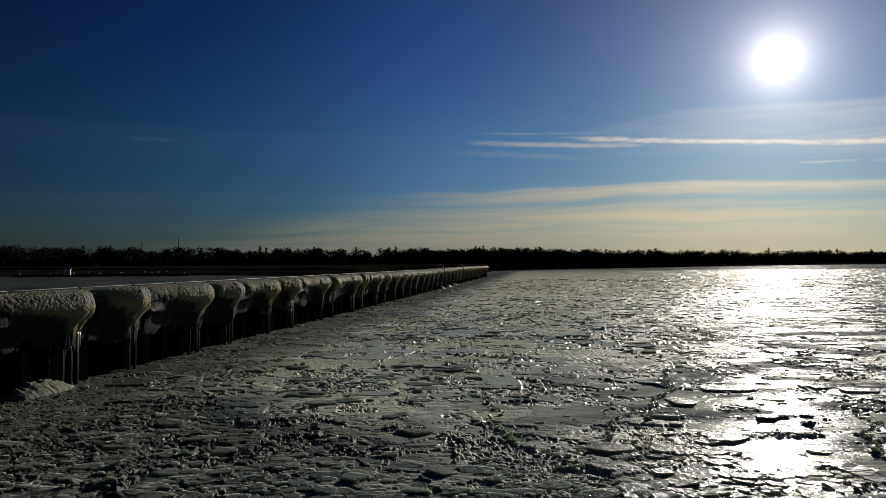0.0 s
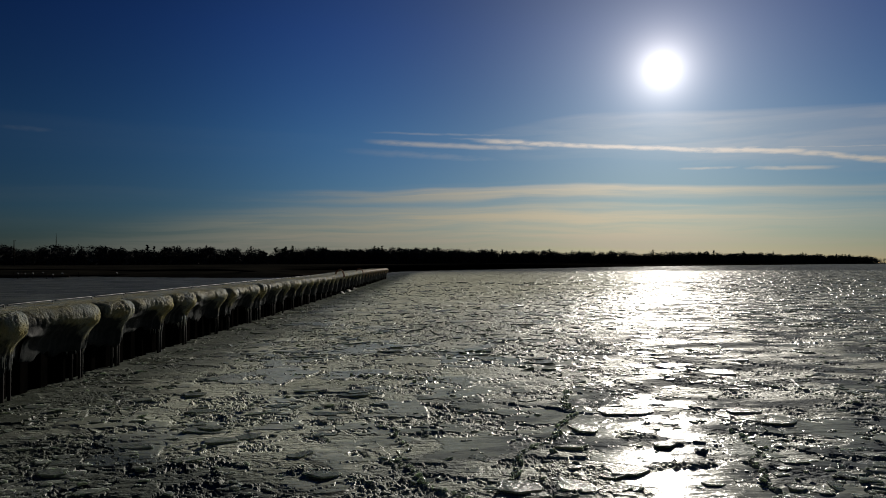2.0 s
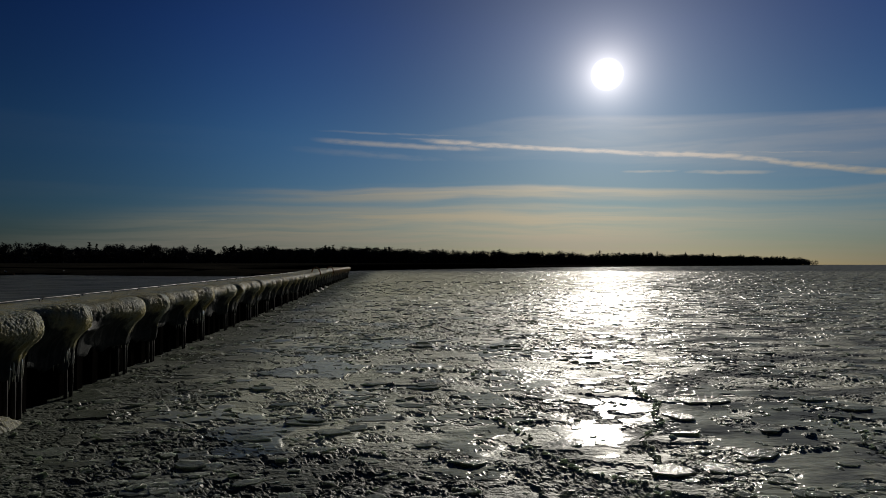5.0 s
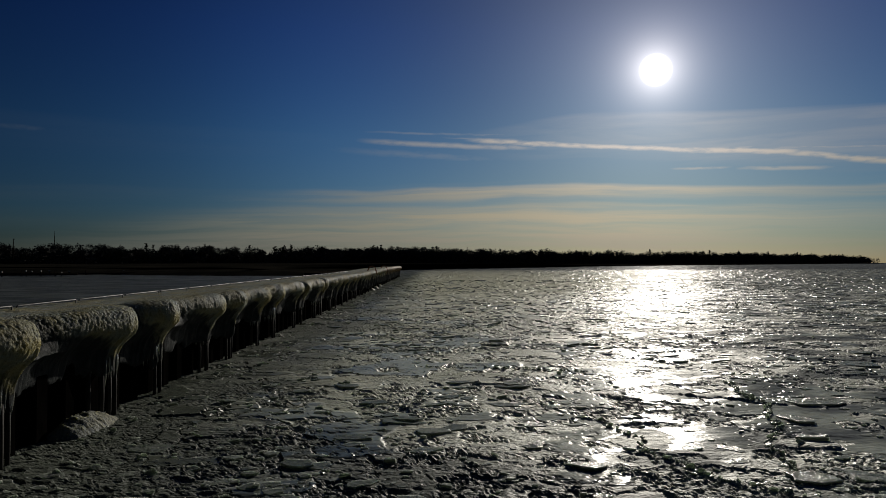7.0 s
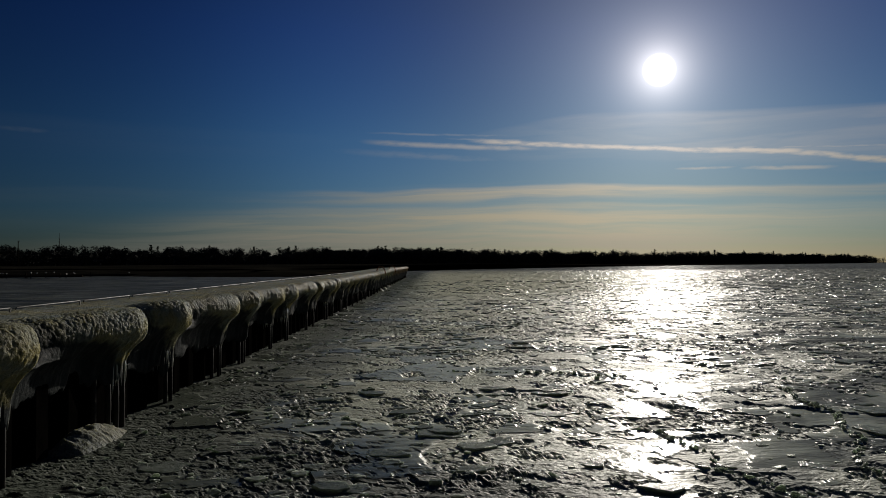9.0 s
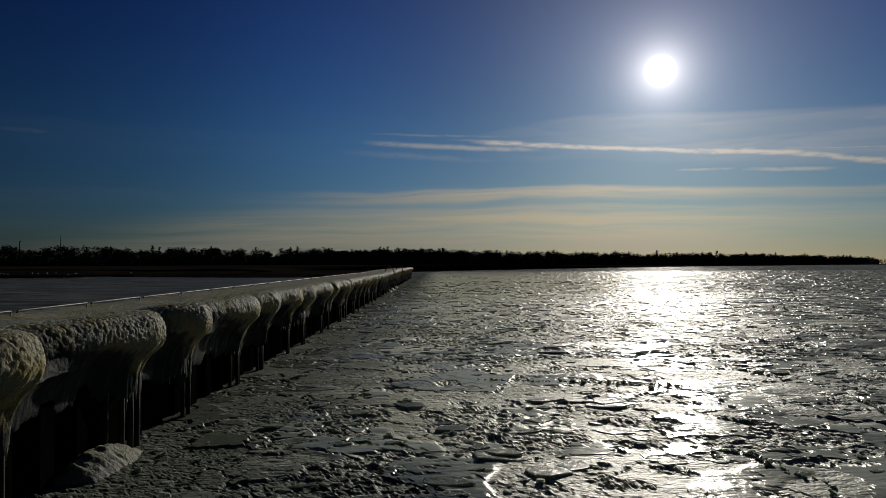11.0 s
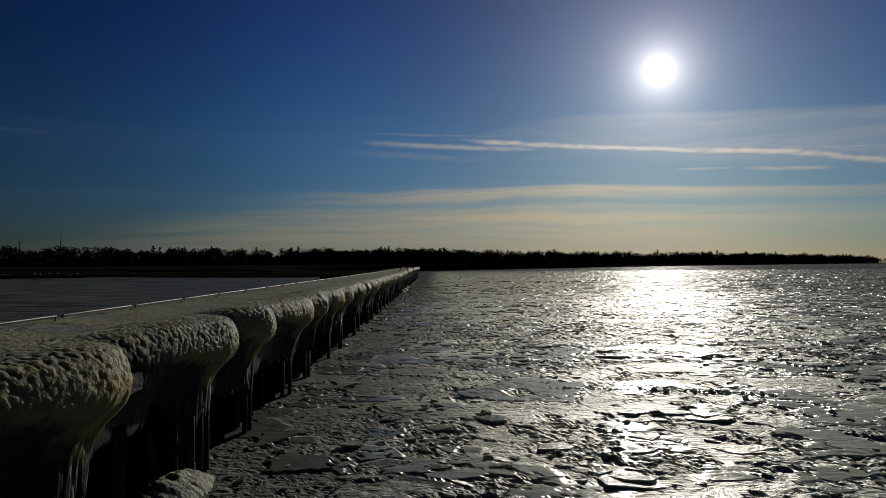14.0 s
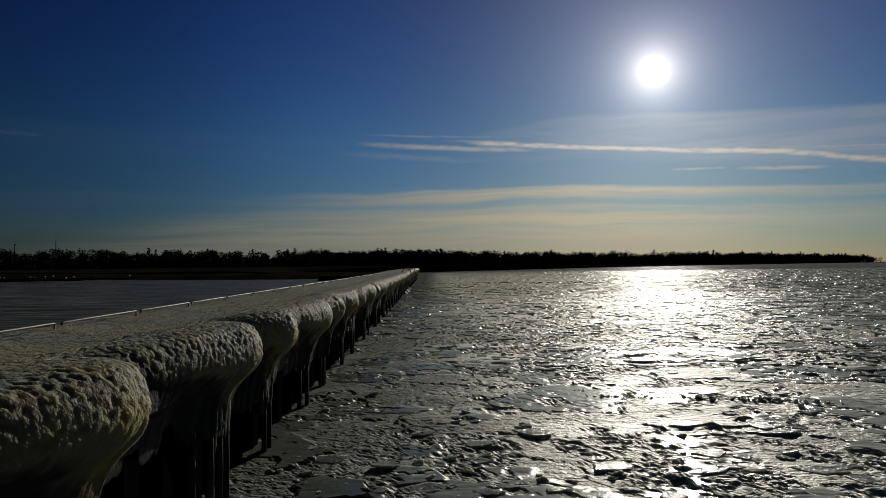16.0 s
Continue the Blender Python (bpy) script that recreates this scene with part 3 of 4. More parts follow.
def build_slabs():
    rng = random.Random(7)
    thin = [mesh_of("ice_floe", *slab_shape(rng, 0.5, 0.024, rng.randint(7, 11)), SLAB) for k in range(14)]
    thick = [mesh_of("ice_block", *slab_shape(rng, 0.5, 0.12, rng.randint(6, 9)), SLAB) for k in range(10)]
    # single floes: place, width, lean of the near edge, height of the middle over the ice
    spots = [(2.85, 8.9, 0.95, 2, 0.02), (3.75, 9.45, 0.85, 4, 0.04), (3.95, 11.9, 1.1, 3, 0.05), (0.0, 7.85, 0.6, 7, 0.05), (-2.35, 10.75, 0.7, 6, 0.05),
             (-0.35, 9.9, 0.6, 5, 0.04), (16.2, 40.5, 1.4, 5, 0.08), (4.0, 21.8, 0.8, 7, 0.06), (-0.25, 13.95, 0.85, 4, 0.05), (0.24, 16.1, 1.2, 5, 0.05),
             (-2.3, 12.7, 1.1, 3, 0.03), (-2.0, 12.0, 0.9, 6, 0.05), (-2.8, 14.3, 0.8, 3, 0.03), (-0.95, 16.2, 0.8, 5, 0.05), (0.05, 15.7, 1.0, 4, 0.05),
             (-3.3, 16.1, 0.9, 5, 0.05), (-5.45, 14.8, 0.6, 10, 0.06), (-2.35, 10.95, 0.55, 7, 0.06), (1.6, 23.9, 0.8, 8, 0.07), (4.4, 23.1, 0.8, 8, 0.07),
             (5.3, 13.2, 1.5, 3, 0.03), (-0.35, 9.75, 0.7, 4, 0.03), (-2.35, 12.75, 0.7, 8, 0.06), (4.8, 10.6, 0.7, 5, 0.05), (1.3, 22.9, 1.3, 7, 0.07),
             (7.0, 12.6, 1.4, 2, 0.02), (9.5, 17.5, 1.5, 3, 0.03), (7.8, 32.0, 1.8, 6, 0.09)]
    while len(spots) < 130:
        y = 7.5 + 42 * rng.random() ** 1.4
        x = -7 + 0.13 * (y - 14) + (10 + 0.75 * y) * rng.random() ** 0.9
        if pier_coords(x, y)[0] > 1.2:
            spots.append((x, y, 0.3 + 0.7 * rng.random() ** 2 + 0.008 * y, rng.gauss(2.5, 3.5), 0.02 + 0.025 * rng.random()))
    for x, y, size, lean, up in spots:
        ob = new("ice_floe", thin[rng.randrange(14)])
        ob.matrix_world = (pose(x, y, level(x, y) + 0.4 * up, -0.8 * lean, rng.gauss(0, 2.5), 0) @ pose(0, 0, 0, 0, 0, rng.random() * 360)
                           @ Matrix.Diagonal((size, size * (0.75 + 0.3 * rng.random()), 0.8 + 0.5 * rng.random(), 1)))
        tagged(ob, "tilted floe of wet grey ice frozen in place", "ice floe", group="broken ice floes")
    # blocks pushed up into small heaps
    heaps = [(-1.05, 15.6, 5, 0.45), (-4.3, 16.95, 3, 0.4), (-4.2, 17.3, 3, 0.42), (-4.4, 14.9, 4, 0.36), (-2.7, 11.55, 2, 0.34), (-2.9, 13.9, 4, 0.4), (3.5, 10.7, 2, 0.6),
             (4.1, 22.5, 4, 0.6), (-2.6, 11.45, 3, 0.34), (4.8, 18.8, 4, 0.55), (1.3, 22.8, 3, 0.5), (-4.6, 11.75, 3, 0.3), (-3.3, 16.5, 3, 0.36), (-4.5, 12.5, 2, 0.3),
             (-5.4, 12.0, 2, 0.28), (-1.2, 19.8, 4, 0.4), (-5.3, 20.5, 3, 0.35), (0.5, 12.6, 2, 0.3)]
    while len(heaps) < 62:
        y = 9 + 36 * rng.random() ** 1.3
        x = -6.5 + 0.13 * (y - 14) + (6 + 0.6 * y) * rng.random() ** 1.3
        if pier_coords(x, y)[0] > 1.0:
            heaps.append((x, y, rng.choice((1, 1, 2, 3)), (0.14 + 0.16 * rng.random()) * (1 + 0.012 * y)))
    for x, y, n, size in heaps:
        for k in range(n):
            px, py, q = x + 0.55 * size * rng.gauss(0, 1) * (k > 0), y + 0.4 * size * rng.gauss(0, 1) * (k > 0), size * rng.uniform(0.4, 0.85)
            ob = new("ice_block", thick[rng.randrange(10)])
            ob.matrix_world = pose(px, py, level(px, py) + 0.05 * q, -abs(rng.gauss(6, 7)), rng.gauss(0, 9), 0) @ pose(0, 0, 0, 0, 0, rng.random() * 360) @ Matrix.Diagonal((q, q, q, 1))
            tagged(ob, "chunky block of grey ice pushed up from the frozen lake", "ice block", group="heaped ice blocks")


build_slabs()


def build_seams():
    """Cracks in the sheet where thin shards were pushed up and froze."""
    rng = random.Random(19)
    seam = new("ice_seam")
    tagged(seam, "frozen crack lined with upright thin shards of ice", "ice seam", kind="stuff")
    shapes = []
    for (x0, y0), (x1, y1), n in (((4.95, 15.5), (2.0, 8.7), 150), ((0.4, 12.6), (1.4, 8.0), 90), ((6.3, 11.4), (5.2, 7.6), 60), ((-1.4, 18.6), (2.6, 17.2), 70)):
        for k in range(n):
            t = (k + rng.random()) / n
            wob = 0.22 * math.sin(7 * t + x0) + 0.08 * math.sin(23 * t) + rng.gauss(0, 0.035)
            x, y = x0 + (x1 - x0) * t + wob, y0 + (y1 - y0) * t
            size = 0.03 + 0.06 * rng.random() ** 2
            v, f = slab_shape(rng, size, 0.3 * size)
            m = pose(x, y, level(x, y) + 0.3 * size, rng.gauss(0, 28), rng.gauss(0, 28), rng.random() * 360)
            shapes.append(([m @ Vector(p) for p in v], f))
    part("shards", mesh_of("shards", *joined(shapes), SLAB), seam)["kind"] = "stuff"


build_seams()


def build_rubble():
    """Shards and crumbs of ice strewn over the surface."""
    rng = np.random.RandomState(5)
    rr = random.Random(5)
    n = 5000
    y = 7 + 75 * rng.rand(n) ** 1.6
    x = -7.4 + 0.13 * (y - 14) + (11 + 0.8 * y) * rng.rand(n)
    near = rng.rand(n) < 0.10
    s = 8 + 50 * rng.rand(n) ** 1.4
    off = 0.15 + 2.2 * rng.rand(n) ** 1.5
    x = np.where(near, -8.82 + s * math.sin(PH) + off * math.cos(PH), x)
    y = np.where(near, s * math.cos(PH) - off * math.sin(PH), y)
    u, _ = pier_coords(x, y)
    zone = fbm(x * 0.13 + 3.1, y * 0.16, 3, 11)
    keep = (u > 0.12) & ((zone > 0.45) | near | (rng.rand(n) < 0.2))
    x, y, near = x[keep], y[keep], near[keep]
    h = lake_height(x, y)
    shapes = []
    for px, py, pz, nr in zip(x, y, h, near):
        size = (0.022 + 0.09 * rr.random() ** 3.5) * (1 + 0.012 * py)
        v, f = slab_shape(rr, size, 0.22 * size)
        m = pose(px, py, pz + 0.12 * size, rr.gauss(0, 16), rr.gauss(0, 14), rr.random() * 360)
        shapes.append(([m @ Vector(p) for p in v], f))
    ob = new("ice_rubble", mesh_of("ice_rubble", *joined(shapes), SLAB))
    tagged(ob, "loose shards and crumbs of broken ice on the frozen lake", "ice rubble", kind="stuff")


build_rubble()


def build_flakes():
    """Thin flat flakes of ice, overlapping and frozen down, too many to count."""
    rng = np.random.RandomState(31)
    n = 15000
    y = 7.0 + 95.0 * rng.rand(n) ** 2.0
    x = -7.6 + 0.125 * (y - 14) + (9.5 + 0.95 * y) * rng.rand(n)
    u, _ = pier_coords(x, y)
    zone = fbm(x * 0.13 + 3.1, y * 0.16, 3, 11)
    clot = fbm(x * 0.9, y * 0.9, 3, 13)
    keep = (u > 0.1) & (rng.rand(n) < np.clip(u / 4.5, 0.12, 1) * np.clip((zone - 0.36) / 0.16, 0.1, 1) * np.clip((clot - 0.34) / 0.2, 0.05, 1))
    x, y = x[keep], y[keep]
    n = len(x)
    size = (0.03 + 0.15 * rng.rand(n) ** 2.6) * (1 + 0.02 * y)
    z = lake_height(x, y) - 0.004 + 0.012 * rng.rand(n)
    k = 6
    a = 2 * np.pi * (np.arange(k)[None] + 0.7 * rng.rand(n, k)) / k + 6.28 * rng.rand(n, 1)
    r = size[:, None] * (0.55 + 0.6 * rng.rand(n, k))
    dx, dy = r * np.cos(a) * 1.15, r * np.sin(a) * 0.85
    tx, ty = 0.045 * rng.randn(n, 1), 0.045 * rng.randn(n, 1)
    thick = (0.003 + 0.010 * rng.rand(n, 1) ** 2) * (1 + 0.02 * y[:, None])
    top = np.stack([x[:, None] + dx, y[:, None] + dy, z[:, None] + tx * dx + ty * dy + thick], -1)
    low = top.copy()
    low[..., 2] -= thick * 2 + 0.02
    pts = np.concatenate([low, top], axis=1).reshape(-1, 3)
    base = (np.arange(n) * 2 * k)[:, None]
    i = np.arange(k)
    j = (i + 1) % k
    sides = (base[:, :, None] + np.stack([i, j, j + k, i + k], -1)[None]).reshape(-1, 4)
    tops = base + k + i[None]
    me = bpy.data.meshes.new("ice_flakes")
    me.vertices.add(len(pts))
    me.vertices.foreach_set("co", pts.reshape(-1).astype(np.float32))
    me.loops.add(sides.size + tops.size)
    me.loops.foreach_set("vertex_index", np.concatenate([sides.reshape(-1), tops.reshape(-1)]).astype(np.int32))
    me.polygons.add(len(sides) + n)
    me.polygons.foreach_set("loop_start", np.concatenate([np.arange(len(sides)) * 4, sides.size + np.arange(n) * k]).astype(np.int32))
    me.polygons.foreach_set("use_smooth", np.zeros(len(sides) + n, dtype=bool))
    me.materials.append(SLAB)
    me.update(calc_edges=True)
    me.validate()
    tagged(new("ice_flakes", me), "thin overlapping flakes of grey ice on the frozen lake", "ice flakes", kind="stuff")


build_flakes()


# ---- the pier ----
LOBES = [-8.0, -5.3, -2.6, 0.1, 2.8, 5.5, 8.2, 10.85, 13.9, 15.93, 19.0, 21.05, 24.05, 26.3, 30.0, 31.6, 35.2, 36.9, 40.2, 42.3, 45.4, 48.0, 50.6, 53.3,
         56.0, 58.6, 61.4, 64.2, 67.0, 70.0, 73.2, 76.4, 79.8, 83.2, 86.8, 90.4, 94.2, 98.0, 102.0, 106.0, 110.0, 114.0, 118.0, 122.5, 127.0]
PIER_END = 129.5


def cells(x, y, size, seed):
    """Distance to the nearest of scattered points, in parts of their spacing."""
    gx, gy = x / size, y / size
    ix, iy = np.floor(gx), np.floor(gy)
    near = np.full(x.shape, 9.0)
    for dx in (-1, 0, 1):
        for dy in (-1, 0, 1):
            cx, cy = ix + dx, iy + dy
            near = np.minimum(near, np.hypot(gx - cx - hashed(cx, cy, seed), gy - cy - hashed(cx, cy, seed + 1)))
    return near


def lobe_mesh(i):
    rng = random.Random(100 + i)
    s0 = LOBES[i]
    a = LOBES[i - 1] + min(0.8, (s0 - LOBES[i - 1]) / 2) if i else s0 - 1.35
    b = s0 + min(0.8, (LOBES[i + 1] - s0) / 2) if i + 1 < len(LOBES) else s0 + 1.5
    step = 0.016 if 9 < s0 < 17 else 0.036 if s0 < 28 else 0.05 if s0 < 50 else 0.075
    ns = max(14, int((b - a) / step))
    reach = 0.20 + 0.06 * (rng.random() - 0.5)
    foot = 0.70 + 0.2 * (rng.random() - 0.5)
    prof = [(-1.0, 1.76), (-0.6, 1.80), (-0.25, 1.86), (0.04, 1.85), (0.2, 1.80), (reach + 0.02, 1.73), (reach + 0.08, 1.62), (reach + 0.08, 1.50), (reach + 0.03, 1.38),
            (reach - 0.12, 1.27), (reach - 0.22, 1.16), (reach - 0.27, 1.0), (reach - 0.30, foot), (-0.1, foot - 0.02), (-0.3, foot + 0.1), (-0.5, foot + 0.15)]
    P = np.array(prof)
    d = np.concatenate([[0], np.cumsum(np.hypot(*np.diff(P, axis=0).T))])
    npf = int(d[-1] / (step * 1.1))
    q = np.linspace(0, d[-1], max(npf, 16))
    pu, pz = np.interp(q, d, P[:, 0]), np.interp(q, d, P[:, 1])
    for _ in range(3):
        w = max(2, len(q) // 40)
        k = np.ones(2 * w + 1) / (2 * w + 1)
        pu2, pz2 = np.convolve(np.pad(pu, w, "edge"), k, "valid"), np.convolve(np.pad(pz, w, "edge"), k, "valid")
        pu, pz = pu2, pz2
    ss = np.linspace(a, b, ns)
    S, U = np.meshgrid(ss, pu, indexing="ij")
    _, Z = np.meshgrid(ss, pz, indexing="ij")
    _, Q = np.meshgrid(ss, q, indexing="ij")
    v = np.where(S < s0, (S - s0) / (s0 - a), (S - s0) / (b - s0))
    width = np.where(S < s0, s0 - a, b - s0)
    dist = np.abs(v) * width
    under = np.clip((1.50 - Z) / 0.22, 0, 1)
    # each bulge climbs along the pier to a broad crest and drops off behind it
    length = max(1.15, s0 - a - 0.1)
    climb = np.clip(1 - (dist - 0.2) / length, 0, 1)
    climb = 0.75 * climb + 0.25 * climb * climb * (3 - 2 * climb)
    foot_climb = np.clip(1 - (dist - 0.12) / 0.75, 0, 1)
    nearer = climb * (1 - under) + foot_climb * under
    g = np.where(S < s0, nearer, np.exp(-(np.maximum(dist - 0.06, 0) / 0.34) ** 2))
    g = g + 0.35 * np.exp(-((v + 0.72) * width / 0.22) ** 2) * (0.0 if s0 < 20 else 1 if rng.random() < 0.5 else 0.3) * (1 - np.abs(v) ** 6)
    out = np.clip((U + 0.75) / 0.6, 0, 1)
    hang = min(0.60, max(0.46, 0.31 * length)) * (1 - under) + 0.26 * under
    U = U - hang * (1 - g) * out
    low = np.clip((1.55 - Z) / 0.5, 0, 1)
    Z = Z + low * (0.16 * (1 - g) * (fbm(S * 1.7, S * 0 + 3, 3, 8) - 0.3) * 1.6) - 0.05 * (1 - g) * out * (1 - low) - 0.06 * np.clip((U + 0.95) / 0.5, 0, 1) * (1 - low) * np.exp(-((1 - v) * (b - s0) / 0.34) ** 2) * np.where(v > 0, 1, 0) - 0.06 * np.clip((U + 0.95) / 0.5, 0, 1) * (1 - low) * np.exp(-((1 + v) * (s0 - a) / 0.34) ** 2) * np.where(v < 0, 1, 0)
    # drips along the lower edge, knobs on the crust
    fringe = np.exp(-((Z - foot) / 0.16) ** 2)
    Z = Z - fringe * 0.42 * np.clip(fbm(S * 7, S * 0 + i, 3, 9) - 0.42, 0, 1) * (0.35 + g)
    top = np.clip((Z - 1.32) / 0.25, 0, 1)
    rate = 1.5 if s0 < 17 else 0.8 if s0 < 50 else 0.4
    grain = 0.05 if s0 < 17 else 0.085 if s0 < 30 else 0.15
    knob = 1.1 - 1.3 * np.minimum(cells(S + 0.06 * fbm(S * 9, Q * 9, 2, 33), (Q + 0.06 * fbm(S * 9, Q * 9, 2, 34)) / 1.15, grain, 31), 1) ** 2 * (0.5 + fbm(S * 5, Q * 5, 2, 35))
    ridge = fbm(S * 9.0 * rate, Q * 1.6, 3, 37) - 0.5
    amp = 0.003 + (0.014 + 0.036 * min(2.5, max(0, (s0 - 16) / 25))) * top
    U = U + amp * (knob - 0.65) * out + (0.055 if s0 < 17 else 0.09) * ridge * (1 - top) * out * (0.3 + g) + 0.03 * (fbm(S * 2.6, Q * 2.8, 2, 43) - 0.5) * out
    Z = Z + 0.015 * (knob - 0.65) * np.clip((Z - 1.6) / 0.15, 0, 1) + 0.05 * (fbm(S * 1.1, U * 1.1, 3, 51) - 0.5) * (Z > 1.6)
    Z = Z * (1 + 0.10 * np.clip((S - 58.0) / 28.0, 0, 1)) - np.clip((1.2 - Z) * 1.2, 0, 0.45) * np.clip((S - 45.0) / 20.0, 0, 1)
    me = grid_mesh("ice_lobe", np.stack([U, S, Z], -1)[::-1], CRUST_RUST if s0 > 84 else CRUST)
    # nose falls to 0 in the recesses, where the colour carries their shade
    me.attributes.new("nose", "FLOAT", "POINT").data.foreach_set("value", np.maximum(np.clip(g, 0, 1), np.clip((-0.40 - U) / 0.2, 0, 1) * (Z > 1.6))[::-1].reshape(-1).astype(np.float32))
    return me


def build_pier():
    pier = new("pier")
    pier.matrix_world = PIER
    tagged(pier, "long steel and concrete pier thickly coated with dirty spray ice", "pier")
    # steel wall of trapezoid troughs on both faces
    for side, face in ((1, -0.36), (-1, -2.62)):
        s = -12.0
        prof = []
        while s < PIER_END:
            prof += [(s, 0.0), (s + 0.28, 0.0), (s + 0.40, -0.16), (s + 0.68, -0.16)]
            s += 0.8
        prof = np.array(prof)
        rows = [np.stack([face + side * prof[:, 1], prof[:, 0], np.full(len(prof), z)], -1) for z in (-0.6, 0.6, 1.62)]
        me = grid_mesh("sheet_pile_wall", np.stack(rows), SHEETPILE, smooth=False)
        part("sheet_pile_wall", me, pier, "dark steel sheet piling, blackened further for shade under the ice")
    part("concrete_cap", mesh_of("concrete_cap", *box((-2.55, -12, 1.35), (-0.5, PIER_END, 1.70), 0.03), CONCRETE), pier, "weathered concrete cap")
    part("end_wall", mesh_of("end_wall", *box((-2.6, PIER_END, -0.6), (-0.3, PIER_END + 0.25, 1.66), 0.02), RUST), pier, "rusty steel end wall")
    # crust on the walkway
    ss = np.concatenate([np.arange(-12, 8, 0.4), np.arange(8, 30, 0.07), np.arange(30, 60, 0.2), np.arange(60, PIER_END + 0.1, 0.6)])
    uu = np.concatenate([[-2.80, -2.79], np.linspace(-2.74, -0.85, 30)])
    S, U = np.meshgrid(ss, uu, indexing="ij")
    Z = 1.75 - 0.035 * np.clip((-U - 0.85) / 1.2, 0, 1) + 0.05 * (fbm(S * 1.1, U * 1.1, 3, 51) - 0.5) + 0.035 * (np.abs(fbm(S * 6.0 + U * 3.0, U * 6.0 - S * 2.5, 3, 61) - 0.5) * 2 - 0.3)
    Z = Z * (1 + 0.10 * np.clip((S - 58.0) / 28.0, 0, 1))
    Z[:, 0] = 1.45
    Z[:, 1] -= 0.05
    deck = grid_mesh("deck_ice", np.stack([U, S, Z], -1)[::-1], CRUST)
    deck.attributes.new("nose", "FLOAT", "POINT").data.foreach_set("value", np.ones(U.size, dtype=np.float32))
    part("deck_ice", deck, pier, "rough frozen crust on the walkway")
    rng = random.Random(3)
    for i, s0 in enumerate(LOBES):
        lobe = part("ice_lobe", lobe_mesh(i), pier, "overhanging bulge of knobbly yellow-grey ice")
        # round piles standing before the wall
        n = rng.choice((2, 2, 3)) if s0 > 15 else 4
        for k in range(n):
            s = s0 + 0.08 - 0.19 * k + 0.06 * rng.random()
            r = 0.028 + 0.02 * rng.random()
            u = -0.15 - 0.36 * (1 - math.exp(-((s - s0) / 0.62) ** 2)) - 0.03 * rng.random()
            v, f = tube([(u, s, -0.5), (u + 0.01, s, 0.4), (u, s + 0.01, 1.1)], r, 10 if s0 < 40 else 6)
            part("pole", mesh_of("pole", v, f, PILE, True), pier, "slim wet dark steel pole")
        if s0 < 8 or s0 > 62:
            continue
        for k in range(rng.randint(10, 15)):
            s = s0 + rng.gauss(-0.16, 0.17)
            z = 1.05 + 0.08 * rng.random()
            ln = 0.02 + 0.16 * rng.random() ** 2
            u = -0.13 - 0.40 * (1 - math.exp(-((s - s0) / 0.62) ** 2)) + 0.03 * rng.random()
            v, f = tube([(u, s, z), (u + 0.005, s, z - 0.22), (u, s + 0.01, z - 0.32 - 0.6 * ln), (u, s, z - 0.38 - ln)],
                        [0.028, 0.018, 0.010, 0.002], 7)
            part("icicle", mesh_of("icicle", v, f, CLEAR, True), lobe, "thin clear icicle")
    return pier


build_pier()


def build_mound(s0, s1, wide, high, seed):
    """Ice heaped up at the foot of the wall."""
    ss, ww = np.linspace(0, 1, 60), np.linspace(0, 1, 26)
    S, W = np.meshgrid(ss, ww, indexing="ij")
    lift = np.sin(np.pi * np.clip(S, 0, 1)) ** 0.6 * np.sin(np.pi * W) ** 0.7
    u = -0.55 + wide * W + 0.06 * (fbm(S * 9, W * 4, 3, seed) - 0.5)
    z = -0.08 + high * lift * (0.7 + 0.6 * fbm(S * 6, W * 3, 3, seed + 1)) + 0.09 * np.abs(fbm(S * 26, W * 5, 3, seed + 2) - 0.5)
    s = s0 + (s1 - s0) * S
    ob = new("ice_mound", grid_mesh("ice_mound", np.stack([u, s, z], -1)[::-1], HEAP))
    ob.matrix_world = PIER
    tagged(ob, "grey mound of frozen spray at the foot of the pier wall", "ice mound", group="ice mounds")


build_mound(12.2, 13.8, 0.72, 0.30, 3)
build_mound(9.2, 10.6, 0.6, 0.25, 9)
for k, s in enumerate((67.0, 72.0, 77.5)):
    build_mound(s, s + 1.6, 0.7, 0.32, 20 + k)


def build_rail():
    rail = new("edge_rail")
    rail.matrix_world = PIER
    tagged(rail, "low galvanised pipe rail along the far edge of the icy pier", "rail")
    seg = mesh_of("rail_segment", *tube([(0, 0.02, -0.03), (0, 0.05, 0), (0, 2.2, 0), (0, 2.23, -0.03)], 0.013, 8), PIPE, True)
    foot = mesh_of("bracket", *box((-0.010, -0.012, -0.09), (0.010, 0.012, -0.01), 0.004), PIPE)
    s = 3.35
    while s < 112:
        ob = part("rail_segment", seg, rail, at=pose(-2.42, s, 1.785))
        for q in (2.21,):
            part("bracket", foot, ob, at=pose(0, q, 0))
        s += 2.34
    return rail


build_rail()


# Tube arches in place of the arched drapes of ice on the pier edge.
def build_hoop(s):
    hoop = new("edge_arch")
    hoop.matrix_world = PIER @ pose(-0.3, s, 1.6)
    tagged(hoop, "arch of rusty steel tube on the pier edge, in place of arched ice", "handrail", group="ladder handrails")
    arc = [(0.4 - 0.4 * math.cos(a), 0, 0.7 * math.sin(a)) for a in np.linspace(0, math.pi, 9)]
    for q in (-0.28, 0.28):
        part("hoop", mesh_of("hoop", *tube([(x, q, z) for x, _, z in arc], 0.035, 6), RUST, True), hoop)
    part("crossbar", mesh_of("crossbar", *tube([(0.4, -0.28, 0.7), (0.4, 0.28, 0.7)], 0.03, 6), RUST, True), hoop)


